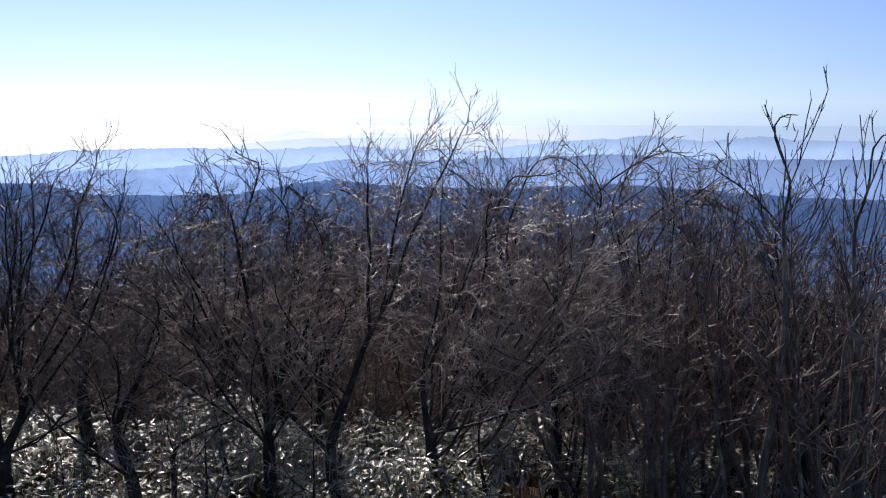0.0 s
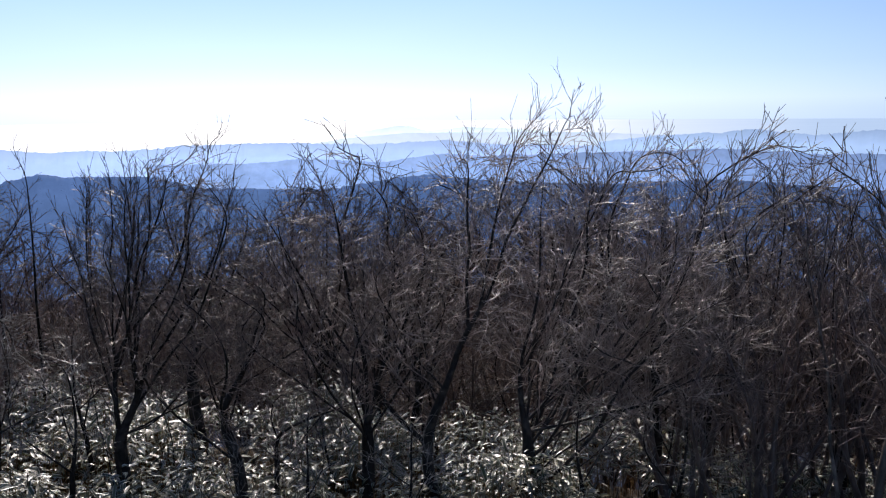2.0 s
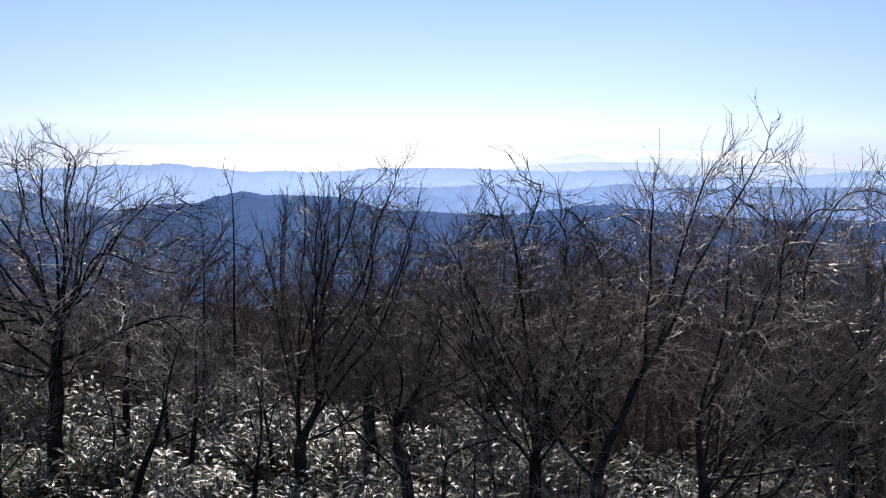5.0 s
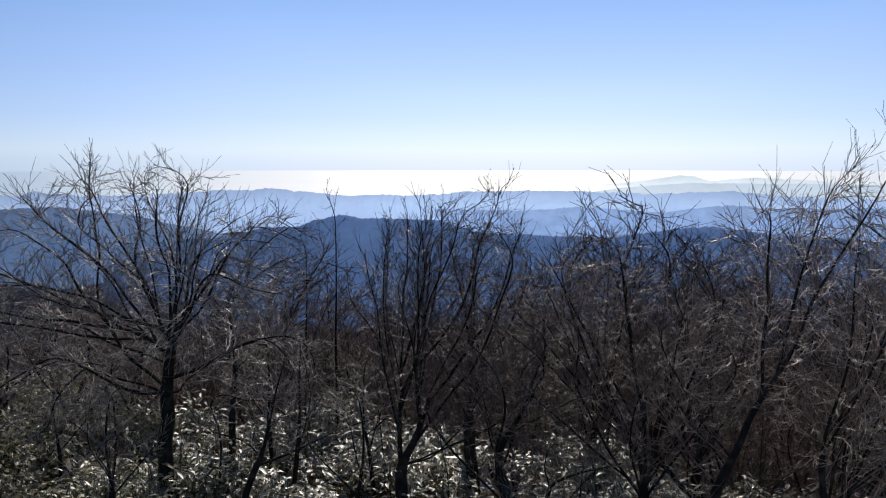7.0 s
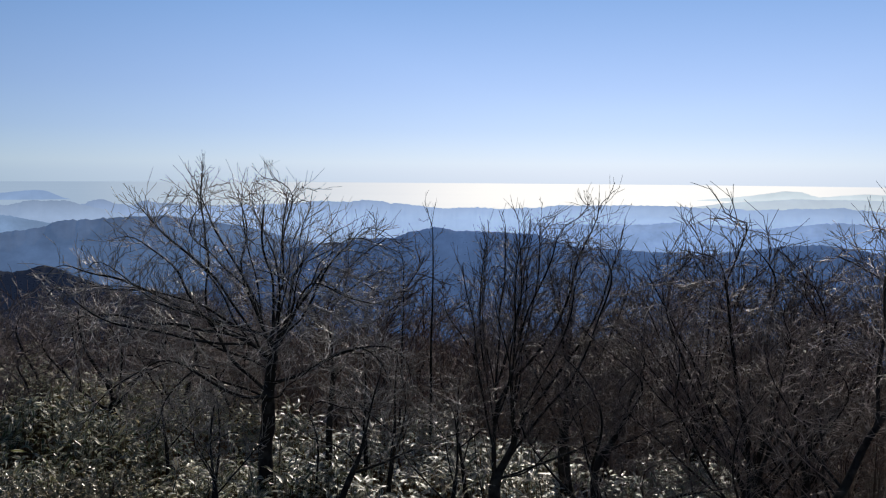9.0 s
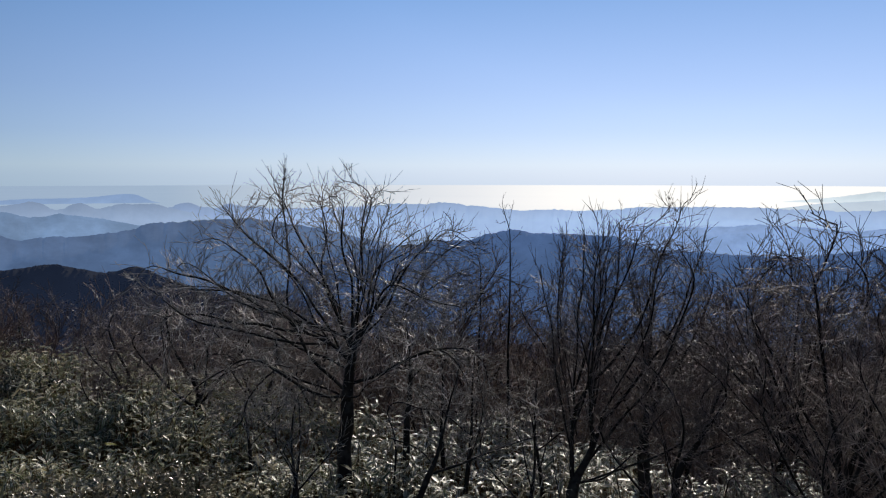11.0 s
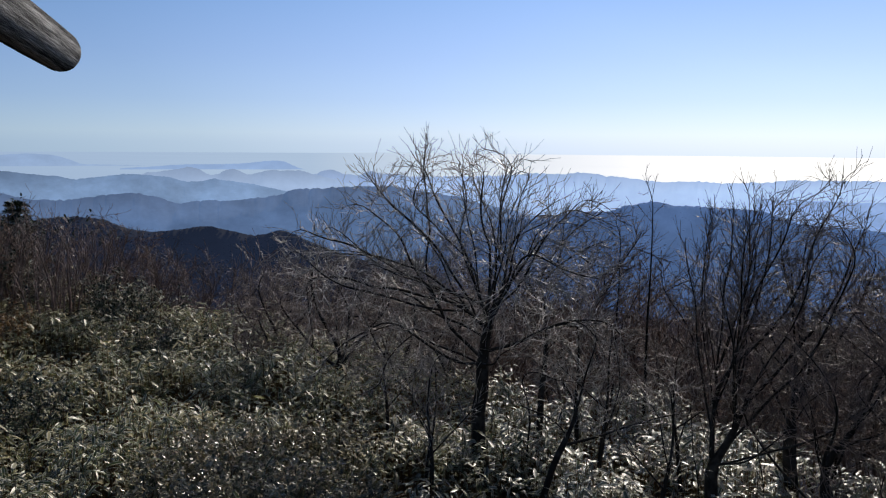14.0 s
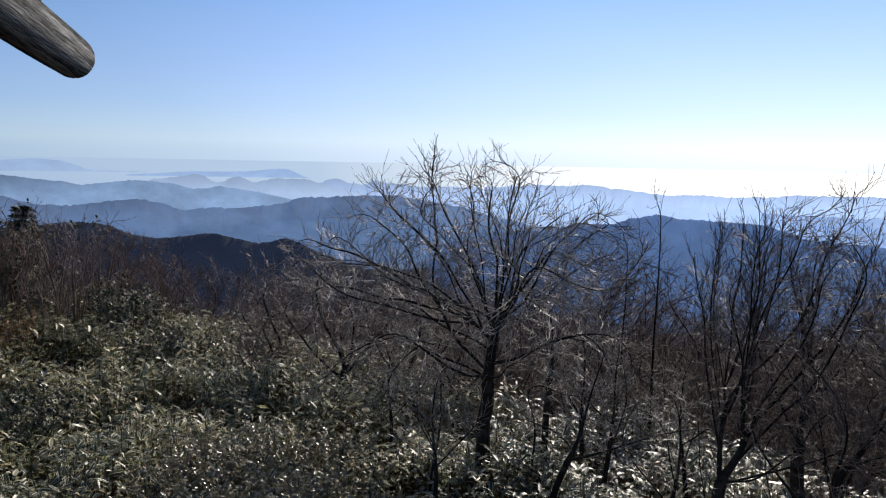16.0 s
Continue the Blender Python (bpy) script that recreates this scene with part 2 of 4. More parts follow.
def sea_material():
    """Sea with painted emission: sun's shine below the sun, haze colour away from it."""
    m = Mat("hazy_sea_glow", 0.6, 0.0)
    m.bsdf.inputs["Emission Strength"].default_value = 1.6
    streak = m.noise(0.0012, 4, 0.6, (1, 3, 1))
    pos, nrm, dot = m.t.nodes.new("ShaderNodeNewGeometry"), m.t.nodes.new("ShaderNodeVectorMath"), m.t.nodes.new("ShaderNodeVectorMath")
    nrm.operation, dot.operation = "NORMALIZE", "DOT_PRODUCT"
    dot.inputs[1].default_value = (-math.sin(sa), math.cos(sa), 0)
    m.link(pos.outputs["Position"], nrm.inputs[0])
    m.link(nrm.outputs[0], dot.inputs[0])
    # glitter and haze are glow colours set by bearing from the sun
    shine_glow = m.ramp(dot.outputs["Value"], [(0.55, (0.265, 0.365, 0.515)), (0.80, (0.325, 0.428, 0.568)), (0.90, (0.52, 0.59, 0.68)), (0.96, (0.78, 0.80, 0.84)), (0.985, (0.96, 0.95, 0.94)), (1.0, (1, 0.99, 0.97))])
    m.link(m.mix(1.0, shine_glow, m.ramp(streak, [(0.3, (0.95, 0.96, 0.97)), (0.7, (1, 1, 1))]), "MULTIPLY"), m.bsdf.inputs["Emission Color"])
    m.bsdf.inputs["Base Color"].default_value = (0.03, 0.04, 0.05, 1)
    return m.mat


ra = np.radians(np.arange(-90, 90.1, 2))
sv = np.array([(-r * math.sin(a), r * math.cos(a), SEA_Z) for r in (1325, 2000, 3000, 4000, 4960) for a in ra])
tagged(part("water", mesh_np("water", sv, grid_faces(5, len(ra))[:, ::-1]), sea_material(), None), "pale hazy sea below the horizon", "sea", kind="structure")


def ridge(name, r, summits, rough, haze, glow, forest=(0.006, 0.007, 0.008), fall=0.9, tree=0.0, label="", pool=1.5, crowns=0, depth=0.8):
    """A wooded mountain ridge: its crest runs through a few summits and saddles (turn, slope to the eye), spurs run down on the near side."""
    a0, a1 = summits[0][0], summits[-1][0]
    n = int(abs(a1 - a0) / 0.12)
    az = np.linspace(a0, a1, n)
    xs, ys = [s[0] for s in summits], [s[1] for s in summits]
    flip = -1 if xs[0] > xs[-1] else 1
    f = lambda a: np.interp(flip * a, [flip * q for q in xs], ys)
    el = sum(f(az + d) * w for d, w in ((-0.3, 0.15), (-0.15, 0.2), (0, 0.3), (0.15, 0.2), (0.3, 0.15)))
    rows, verts = (40 if crowns else 16), []
    for j in range(-1, rows):
        s = max(0, j) / (rows - 1)
        for a, e in zip(az, el):
            rad = math.radians(a)
            d = r * (1 - 0.42 * s) if j >= 0 else r * 1.06
            x, y = -d * math.sin(rad), d * math.cos(rad)
            top = H + r * math.tan(math.radians(e))
            top += r * 0.0017 * rough * (noise.noise((a * 0.55, r, 0)) + 0.8 * noise.noise((a * 1.5, r, 5)) + max(0, 1 - 16 * s) * (0.9 * noise.noise((a * 4.0, r, 9)) + 0.4 * noise.noise((a * 11, r, 4))))
            if tree:
                top += tree * (abs(noise.noise((a * 9, s * 40, 1))) + 0.6 * noise.noise((a * 23, s * 90, 2)))
            spur = noise.noise((x * 9 / r, y * 9 / r, r)) + 0.5 * noise.noise((x * 22 / r, y * 22 / r, r)) + 0.25 * noise.noise((x * 55 / r, y * 55 / r, r))
            z = top - fall * 0.42 * r * s ** 0.9 + 0.075 * r * spur * s ** 0.6 * (s > 0) * min(1, s * 4) - (0.06 * r if j < 0 else 0)
            verts.append((x, y, z))
    fc = grid_faces(rows + 1, n)
    me = mesh_np(name, np.array(verts), fc if flip > 0 else fc[:, ::-1])
    me.polygons.foreach_set("use_smooth", np.ones(len(me.polygons), bool))
    wood = hazed_forest(name + "_hazed_wood", haze, glow, forest, H + r * math.tan(math.radians(float(np.median(ys)) - depth)), H + r * math.tan(math.radians(max(ys))), pool, 0.06 if r > 1250 else 0.17)
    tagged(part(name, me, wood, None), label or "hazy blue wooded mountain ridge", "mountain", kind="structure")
    if crowns:
        rg = np.random.default_rng(9)
        vv = np.array(verts).reshape(rows + 1, n, 3)
        i, j = 1 + (rg.random(crowns) ** 1.6 * (rows - 3)).astype(int), rg.integers(0, n - 1, crowns)
        f = rg.random((crowns, 1))
        c = vv[i, j] * (1 - f) + vv[i + 1, j] * f
        w, h = r * rg.uniform(0.0012, 0.0026, (crowns, 1, 1)), r * rg.uniform(0.0005, 0.0012, (crowns, 1, 1))
        shape = np.array([(1, 0, 0.3), (0.3, 0.9, 0.25), (-0.8, 0.6, 0.3), (-0.8, -0.6, 0.2), (0.3, -0.9, 0.3), (0.15, 0, 0.8), (0, 0, -0.3)])
        q = c[:, None] + shape[None] * np.concatenate([w, w, h], -1) + rg.normal(0, 0.2, (crowns, 7, 3))
        tri = np.array([t for k in range(5) for t in ((k, (k + 1) % 5, 5), ((k + 1) % 5, k, 6))])
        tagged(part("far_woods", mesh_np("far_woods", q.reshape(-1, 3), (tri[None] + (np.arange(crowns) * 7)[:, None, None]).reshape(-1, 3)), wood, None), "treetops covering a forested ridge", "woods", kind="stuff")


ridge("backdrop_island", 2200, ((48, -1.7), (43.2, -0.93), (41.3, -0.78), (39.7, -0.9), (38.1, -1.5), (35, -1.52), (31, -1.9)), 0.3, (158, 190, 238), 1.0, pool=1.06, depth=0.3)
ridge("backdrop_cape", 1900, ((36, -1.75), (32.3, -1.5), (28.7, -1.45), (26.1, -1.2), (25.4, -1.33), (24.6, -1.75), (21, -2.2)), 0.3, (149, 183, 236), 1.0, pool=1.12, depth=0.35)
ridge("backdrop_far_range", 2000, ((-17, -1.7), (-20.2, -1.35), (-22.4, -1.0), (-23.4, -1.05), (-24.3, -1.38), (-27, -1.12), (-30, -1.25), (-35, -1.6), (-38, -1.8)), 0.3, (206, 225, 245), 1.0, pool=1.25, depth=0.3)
# added land strip that stands in for pale haze over the sea
ridge("backdrop_haze_strip", 1420, ((-15, -2.4), (-19, -1.8), (-23, -1.52), (-30, -1.5), (-36, -1.55), (-44, -1.9)), 0.3, (196, 216, 243), 1.0, pool=1.08, depth=0.3)
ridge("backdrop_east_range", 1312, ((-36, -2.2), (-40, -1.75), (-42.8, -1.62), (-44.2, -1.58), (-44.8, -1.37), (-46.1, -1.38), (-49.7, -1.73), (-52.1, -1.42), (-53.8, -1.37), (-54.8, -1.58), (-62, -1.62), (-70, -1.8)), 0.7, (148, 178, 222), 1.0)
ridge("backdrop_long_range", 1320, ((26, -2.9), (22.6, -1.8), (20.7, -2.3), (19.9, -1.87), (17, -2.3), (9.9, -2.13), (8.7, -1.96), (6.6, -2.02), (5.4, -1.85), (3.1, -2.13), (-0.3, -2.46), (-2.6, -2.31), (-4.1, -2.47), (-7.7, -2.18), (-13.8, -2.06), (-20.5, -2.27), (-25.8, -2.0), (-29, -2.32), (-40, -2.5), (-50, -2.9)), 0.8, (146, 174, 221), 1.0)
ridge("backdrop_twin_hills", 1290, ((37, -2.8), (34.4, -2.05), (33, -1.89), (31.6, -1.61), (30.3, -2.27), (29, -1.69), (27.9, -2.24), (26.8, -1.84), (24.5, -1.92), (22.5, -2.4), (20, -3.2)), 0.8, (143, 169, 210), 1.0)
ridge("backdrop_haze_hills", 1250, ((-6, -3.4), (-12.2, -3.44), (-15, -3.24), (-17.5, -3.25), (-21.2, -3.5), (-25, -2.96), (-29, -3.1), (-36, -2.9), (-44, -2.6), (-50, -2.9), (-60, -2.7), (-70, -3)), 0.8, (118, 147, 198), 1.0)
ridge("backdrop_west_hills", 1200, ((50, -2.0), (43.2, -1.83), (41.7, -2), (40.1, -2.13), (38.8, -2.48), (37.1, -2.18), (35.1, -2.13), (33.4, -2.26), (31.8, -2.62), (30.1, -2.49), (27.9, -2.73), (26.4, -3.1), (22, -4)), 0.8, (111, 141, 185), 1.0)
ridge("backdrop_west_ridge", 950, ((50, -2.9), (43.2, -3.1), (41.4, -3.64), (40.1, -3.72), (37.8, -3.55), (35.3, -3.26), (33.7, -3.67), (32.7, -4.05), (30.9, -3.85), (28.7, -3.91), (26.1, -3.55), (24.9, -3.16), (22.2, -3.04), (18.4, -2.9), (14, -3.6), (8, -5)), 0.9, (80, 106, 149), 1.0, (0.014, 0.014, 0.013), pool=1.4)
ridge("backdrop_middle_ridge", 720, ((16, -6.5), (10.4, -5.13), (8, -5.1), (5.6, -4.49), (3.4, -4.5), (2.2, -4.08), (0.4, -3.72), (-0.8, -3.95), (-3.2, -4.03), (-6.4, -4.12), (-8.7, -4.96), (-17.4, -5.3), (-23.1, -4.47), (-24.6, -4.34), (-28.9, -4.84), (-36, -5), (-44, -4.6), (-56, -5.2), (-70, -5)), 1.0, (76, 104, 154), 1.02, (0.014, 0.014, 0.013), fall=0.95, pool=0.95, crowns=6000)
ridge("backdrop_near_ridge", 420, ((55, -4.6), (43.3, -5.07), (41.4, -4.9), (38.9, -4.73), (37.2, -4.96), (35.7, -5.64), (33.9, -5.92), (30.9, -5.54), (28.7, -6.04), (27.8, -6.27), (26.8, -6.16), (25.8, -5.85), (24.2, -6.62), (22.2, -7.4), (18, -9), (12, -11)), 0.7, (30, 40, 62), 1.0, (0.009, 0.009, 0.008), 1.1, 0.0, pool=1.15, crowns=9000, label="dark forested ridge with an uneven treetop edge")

# ---- bare trees ----
GOLD = 2.39996
UP = np.array((0, 0, 1.0))


def unit(v):
    return v / np.maximum(np.linalg.norm(v, axis=-1, keepdims=True), 1e-9)


def grow(rng, p0, d, length, radius, n, wobble, up, wind, taper=0.35):
    """Polylines of n steps that wander, turn up and lean with the wind."""
    p = np.zeros((len(length), n + 1, 3))
    p[:, 0] = p0
    for i in range(n):
        d = unit(d + rng.normal(0, wobble, d.shape) + up * UP + np.array(wind))
        p[:, i + 1] = p[:, i] + d * (length / n)[:, None]
    return p, radius[:, None] * (1 - (1 - taper) * np.linspace(0, 1, n + 1) ** 0.72)[None]


def kids(rng, p, rad, length, count, s0, s1, angle, ratio, rr, least):
    """Where the side branches of the given branches start, which way they go, how long and thick they are."""
    k, n = len(length), p.shape[1] - 1
    s = s0 + (s1 - s0) * (np.arange(count)[None] + rng.random((k, count))) / count
    i = np.minimum((s * n).astype(int), n - 1)
    row = np.arange(k)[:, None]
    fr = (s * n - i)[..., None]
    pos = p[row, i] * (1 - fr) + p[row, i + 1] * fr
    tan = unit(p[row, i + 1] - p[row, i])
    a = unit(np.cross(tan, np.array((0.31, 0.52, 0.17))))
    b = np.cross(tan, a)
    phi = (GOLD * np.arange(count)[None] + rng.random((k, 1)) * 6.28 + rng.normal(0, 0.4, (k, count)))[..., None]
    th = np.radians(rng.uniform(angle[0], angle[1], (k, count)))[..., None]
    d = tan * np.cos(th) + (a * np.cos(phi) + b * np.sin(phi)) * np.sin(th)
    ln = length[:, None] * ratio * (1.15 - 0.6 * s) * rng.uniform(0.6, 1.25, (k, count))
    r = np.maximum(rad[row, i] * rr, least)
    return pos.reshape(-1, 3), d.reshape(-1, 3), ln.ravel(), r.ravel()


def inside(p, crown, size=1.0):
    ok = np.zeros(p.shape[:-1], bool)
    for c, q in crown:
        ok |= (((p - np.array(c)) / np.array(q)) ** 2).sum(-1) < size ** 2
    return ok


def tubes(p, rad, sides):
    """Vertices and quads of round tubes along the polylines."""
    k, n1, _ = p.shape
    tan = np.gradient(p, axis=1)
    tan = unit(tan)
    ref = unit(np.cross(tan.mean(1), np.array((0.83, 0.21, 0.11))))[:, None]
    a = unit(ref - tan * (ref * tan).sum(-1, keepdims=True))
    b = np.cross(tan, a)
    ang = np.arange(sides) / sides * 2 * math.pi
    ring = a[:, :, None] * np.cos(ang)[None, None, :, None] + b[:, :, None] * np.sin(ang)[None, None, :, None]
    v = p[:, :, None] + ring * rad[:, :, None, None]
    fc = grid_faces(n1, sides, True)
    faces = fc[None] + (np.arange(k) * n1 * sides)[:, None, None]
    return v.reshape(-1, 3), faces.reshape(-1, 4)


def join(pieces):
    off, vs, fs = 0, [], []
    for v, f in pieces:
        vs.append(v)
        fs.append(f + off)
        off += len(v)
    return np.concatenate(vs), np.concatenate(fs)


def lean_dir(lean, way):
    l, w = radians(lean), radians(way)
    return np.array((math.sin(l) * math.cos(w), math.sin(l) * math.sin(w), math.cos(l)))


def skeleton(rng, stems, step, wobble, crown):
    """Nodes of the trunks and first limbs, each with its parent (-1 at a foot). A limb starts on the nearest trunk at its height."""
    node, par = [], []
    for x, y, z, lean, way, length, bend in stems:
        d = course = lean_dir(lean, way)
        if z > 0:
            q = np.array(node)
            last = int(np.argmin(np.hypot(q[:, 0] - x, q[:, 1] - y) * 0.6 + abs(q[:, 2] - z)))
            at_ = q[last]
        else:
            at_, last = np.array((x, y, -0.25)), -1
            node.append(at_)
            par.append(-1)
            last = len(node) - 1
        been = False
        for k in range(max(2, int(length / step))):
            course = unit(course + bend * UP)
            d = unit(d + 0.3 * (course - d) + rng.normal(0, wobble, 3))
            at_ = at_ + d * step
            within = bool(inside(at_, crown, 1.0))
            if been and not within:
                break
            been = been or within
            node.append(at_)
            par.append(last)
            last = len(node) - 1
    return node, par


def fanned(rng, n, x, y, z, lean, way, length, bend=0.03):
    """n limbs that fan out; each of the spans is run through from its first to its last value."""
    out = []
    for i in range(n):
        f = (i + rng.random()) / n
        g = rng.random()
        out.append((x, y, z[0] + (z[1] - z[0]) * g, lean[0] + (lean[1] - lean[0]) * f, way[0] + (way[1] - way[0]) * rng.random(), length[0] + (length[1] - length[0]) * rng.random(), bend))
    return out


def colonize(rng, node, par, aims, step, kill, trop, jitter, rounds=90):
    """Let twigs grow from the nodes towards the free room of the crown, until it is filled."""
    cap = len(node) + 14000
    p = np.zeros((cap, 3))
    n = len(node)
    p[:n] = node
    par = list(par)
    way = np.zeros((cap, 3))
    way[:n] = [unit(p[i] - p[par[i]]) if par[i] >= 0 else UP for i in range(n)]
    near, dist = np.zeros(len(aims), int), np.full(len(aims), 1e9)

    def meet(a, b):
        for s in range(a, b, 400):
            e = min(b, s + 400)
            dd = ((aims[:, None] - p[None, s:e]) ** 2).sum(-1)
            k = dd.argmin(1)
            m = dd[np.arange(len(aims)), k]
            closer = m < dist
            near[closer], dist[closer] = k[closer] + s, m[closer]

    meet(0, n)
    for _ in range(rounds):
        live = dist > kill ** 2
        aims, near, dist = aims[live], near[live], dist[live]
        if not len(aims):
            break
        pull = np.zeros((n, 3))
        np.add.at(pull, near, unit(aims - p[near]))
        who = np.unique(near)
        d = unit(unit(pull[who]) + 0.45 * way[who] + np.array(trop) + rng.normal(0, jitter, (len(who), 3)))
        q = p[who] + d * step
        ok = np.array([((p[:n] - a) ** 2).sum(-1).min() > (0.55 * step) ** 2 for a in q])
        if not ok.any() or n + ok.sum() > cap:
            break
        q, d, who = q[ok], d[ok], who[ok]
        p[n:n + len(q)], way[n:n + len(q)] = q, d
        par += [int(w) for w in who]
        meet(n, n + len(q))
        n += len(q)
    return p[:n], np.array(par)


def chains(p, par, tip, thick):
    """Split the grown tree into branches that each run on along their stoutest fork; thickness follows the number of twig ends above."""
    n = len(p)
    ends = np.zeros(n)
    kid = np.bincount(par[par >= 0], minlength=n)
    ends[kid == 0] = 1
    best, main = np.zeros(n), np.full(n, -1)
    for i in range(n - 1, -1, -1):
        q = par[i]
        if q >= 0:
            ends[q] += ends[i]
            if ends[i] >= best[q]:
                best[q], main[q] = ends[i], i
    e = math.log(max(ends.max(), 3)) / math.log(thick / tip)
    rad = tip * ends ** (1 / e)
    for _ in range(2):
        fix = (par >= 0) & (main >= 0)
        s = p.copy()
        s[fix] = 0.5 * p[fix] + 0.25 * p[par[fix]] + 0.25 * p[main[fix]]
        p = s
    out = []
    heads = [i for i in range(n) if par[i] < 0 or main[par[i]] != i]
    for h in heads:
        run = [h]
        while main[run[-1]] >= 0:
            run.append(main[run[-1]])
        pts, rr = p[run], rad[run]
        if par[h] >= 0:
            pts, rr = np.concatenate([p[par[h]][None], pts]), np.concatenate([rr[:1], rr])
        if len(pts) > 1:
            out.append((pts, rr, par[h] < 0, h, int(par[h]), run))
    return out


def resampled(run, n):
    pts, rr = run[:2]
    t, k = np.linspace(0, len(pts) - 1, n), np.arange(len(pts))
    return np.stack([np.interp(t, k, pts[:, a]) for a in range(3)], -1), np.interp(t, k, rr)


def tree(label, seed, stems, crown, dens=55, step=0.13, kill=0.2, trop=(0, 0, 0.1), jitter=0.12, thick=0.1, tip=0.0042, twig=(0.14, 0.34, 0.1), fine=3, fine_up=0.08, mats=None, category="tree", name="bare_tree", single=True, wobble=0.06, sides=9, sweep=(0, 0, 0), angle=(18, 44), flare=1.0):
    """A leafless tree round the origin: x across, y away, z up. stems: across, away, start height, lean, its way (0 across), length, bend upward.
    crown: ellipsoids that the branches fill. twig: shortest, longest, spacing along the branches."""
    rng = np.random.default_rng(seed)
    mats = mats or (BARK, TWIG)
    root = new(name)
    root.empty_display_size = 0.3
    tagged(root, label, category)
    node, par = skeleton(rng, stems, step, wobble, crown)
    aims = []
    for c, q in crown:
        m = int(dens * 4.19 * q[0] * q[1] * q[2])
        aims.append(np.array(c) + unit(rng.normal(0, 1, (m, 3))) * (rng.random((m, 1)) ** 0.36) * np.array(q))
    p, par = colonize(rng, node, par, np.concatenate(aims), step, kill, trop, jitter)
    runs = chains(p, par, tip, thick)
    runs.sort(key=lambda r: -r[1][0])
    rest = []
    owner = {}
    for i, (pts, rr, foot, head, base, run) in enumerate(runs):
        if foot or (single and i < 46 and rr[0] > 0.010):
            q, r = resampled((pts, rr), max(4, min(40, len(pts))))
            if foot:
                r = r * np.interp(q[:, 2], (-0.25, 0.1, 1.2, 2.6), np.array((1.75, 1.4, 1.25, 1.0)) * (flare, flare, flare, 1.0))
            kind = "trunk" if foot else "limb" if rr[0] > 0.016 else "branch"
            above = owner.get(base) if kind == "branch" else None
            ob = part(kind, mesh_np(kind, *tubes(q[None], r[None], sides if rr[0] > 0.03 else 6)), mats[0], above or root)
            if kind == "limb":
                owner.update((k, ob) for k in run)
        else:
            rest.append((pts, rr))
    wood, spray = [], []
    for lo, hi, n in ((0, 4, 3), (4, 9, 5), (9, 18, 9), (18, 9999, 18)):
        some = [resampled(r, n) for r in rest if lo < len(r[0]) <= hi]
        for stout in (True, False):
            got = [g for g in some if (g[1][0] > 0.0075) == stout]
            if got:
                (wood if stout else spray).append(tubes(np.stack([g[0] for g in got]), np.stack([g[1] for g in got]), 5 if stout else 3))
    if wood:
        tagged(part("branchwork", mesh_np("branchwork", *join(wood)), mats[0], root), kind="stuff")
    # the last twigs, in alternate rows along every branch
    lo, hi, gap = twig
    for a, b, count in ((0, 0.3, 2), (0.3, 0.7, 5), (0.7, 1.3, 10), (1.3, 2.5, 18), (2.5, 99, 30)):
        own = [(r[:2], len(r[0]) * step) for r in runs]
        own = [resampled(r, 7) + (l,) for r, l in own if a < l <= b]
        m = int(count * 0.1 / gap) if gap else 0
        if not own or m < 1:
            continue
        q, r, l = np.stack([o[0] for o in own]), np.stack([o[1] for o in own]), np.array([o[2] for o in own])
        p0, d, _, r0 = kids(rng, q, np.minimum(r, tip * 1.3), l, m, 0.12 if a < 1.3 else 0.3, 1.0, angle, 0.4, 0.85, tip * 0.75)
        stay = inside(p0, crown, 1.12)
        p0, d, r0 = p0[stay], d[stay], r0[stay]
        ln = rng.uniform(lo, hi, len(p0))
        q, r = grow(rng, p0, d, ln, r0, 3, 0.11, fine_up, sweep, 0.6)
        spray.append(tubes(q, r, 3))
        if fine:
            p0, d, _, r0 = kids(rng, q, r, ln, fine, 0.2, 1.0, angle, 0.5, 0.85, tip * 0.62)
            q, r = grow(rng, p0, d, ln.repeat(fine) * rng.uniform(0.3, 0.7, len(p0)), r0, 1, 0.1, fine_up, sweep, 0.75)
            spray.append(tubes(q, r, 3))
    if spray:
        tagged(part("twig_spray", mesh_np("twig_spray", *join(spray)), mats[1], root), kind="stuff")
    return root


def at(az, r, spin=0.0, size=1.0, sink=0.0):
    """The pose of a thing that stands on the ground, turned to face the lookout."""
    a = radians(az)
    x, y = -r * math.sin(a), r * math.cos(a)
    return pose(x, y, ground_z(x, y) - sink, 0, 0, az + spin) @ Matrix.Scale(size, 4)


def put(ob, m):
    ob.matrix_world = m
    return ob


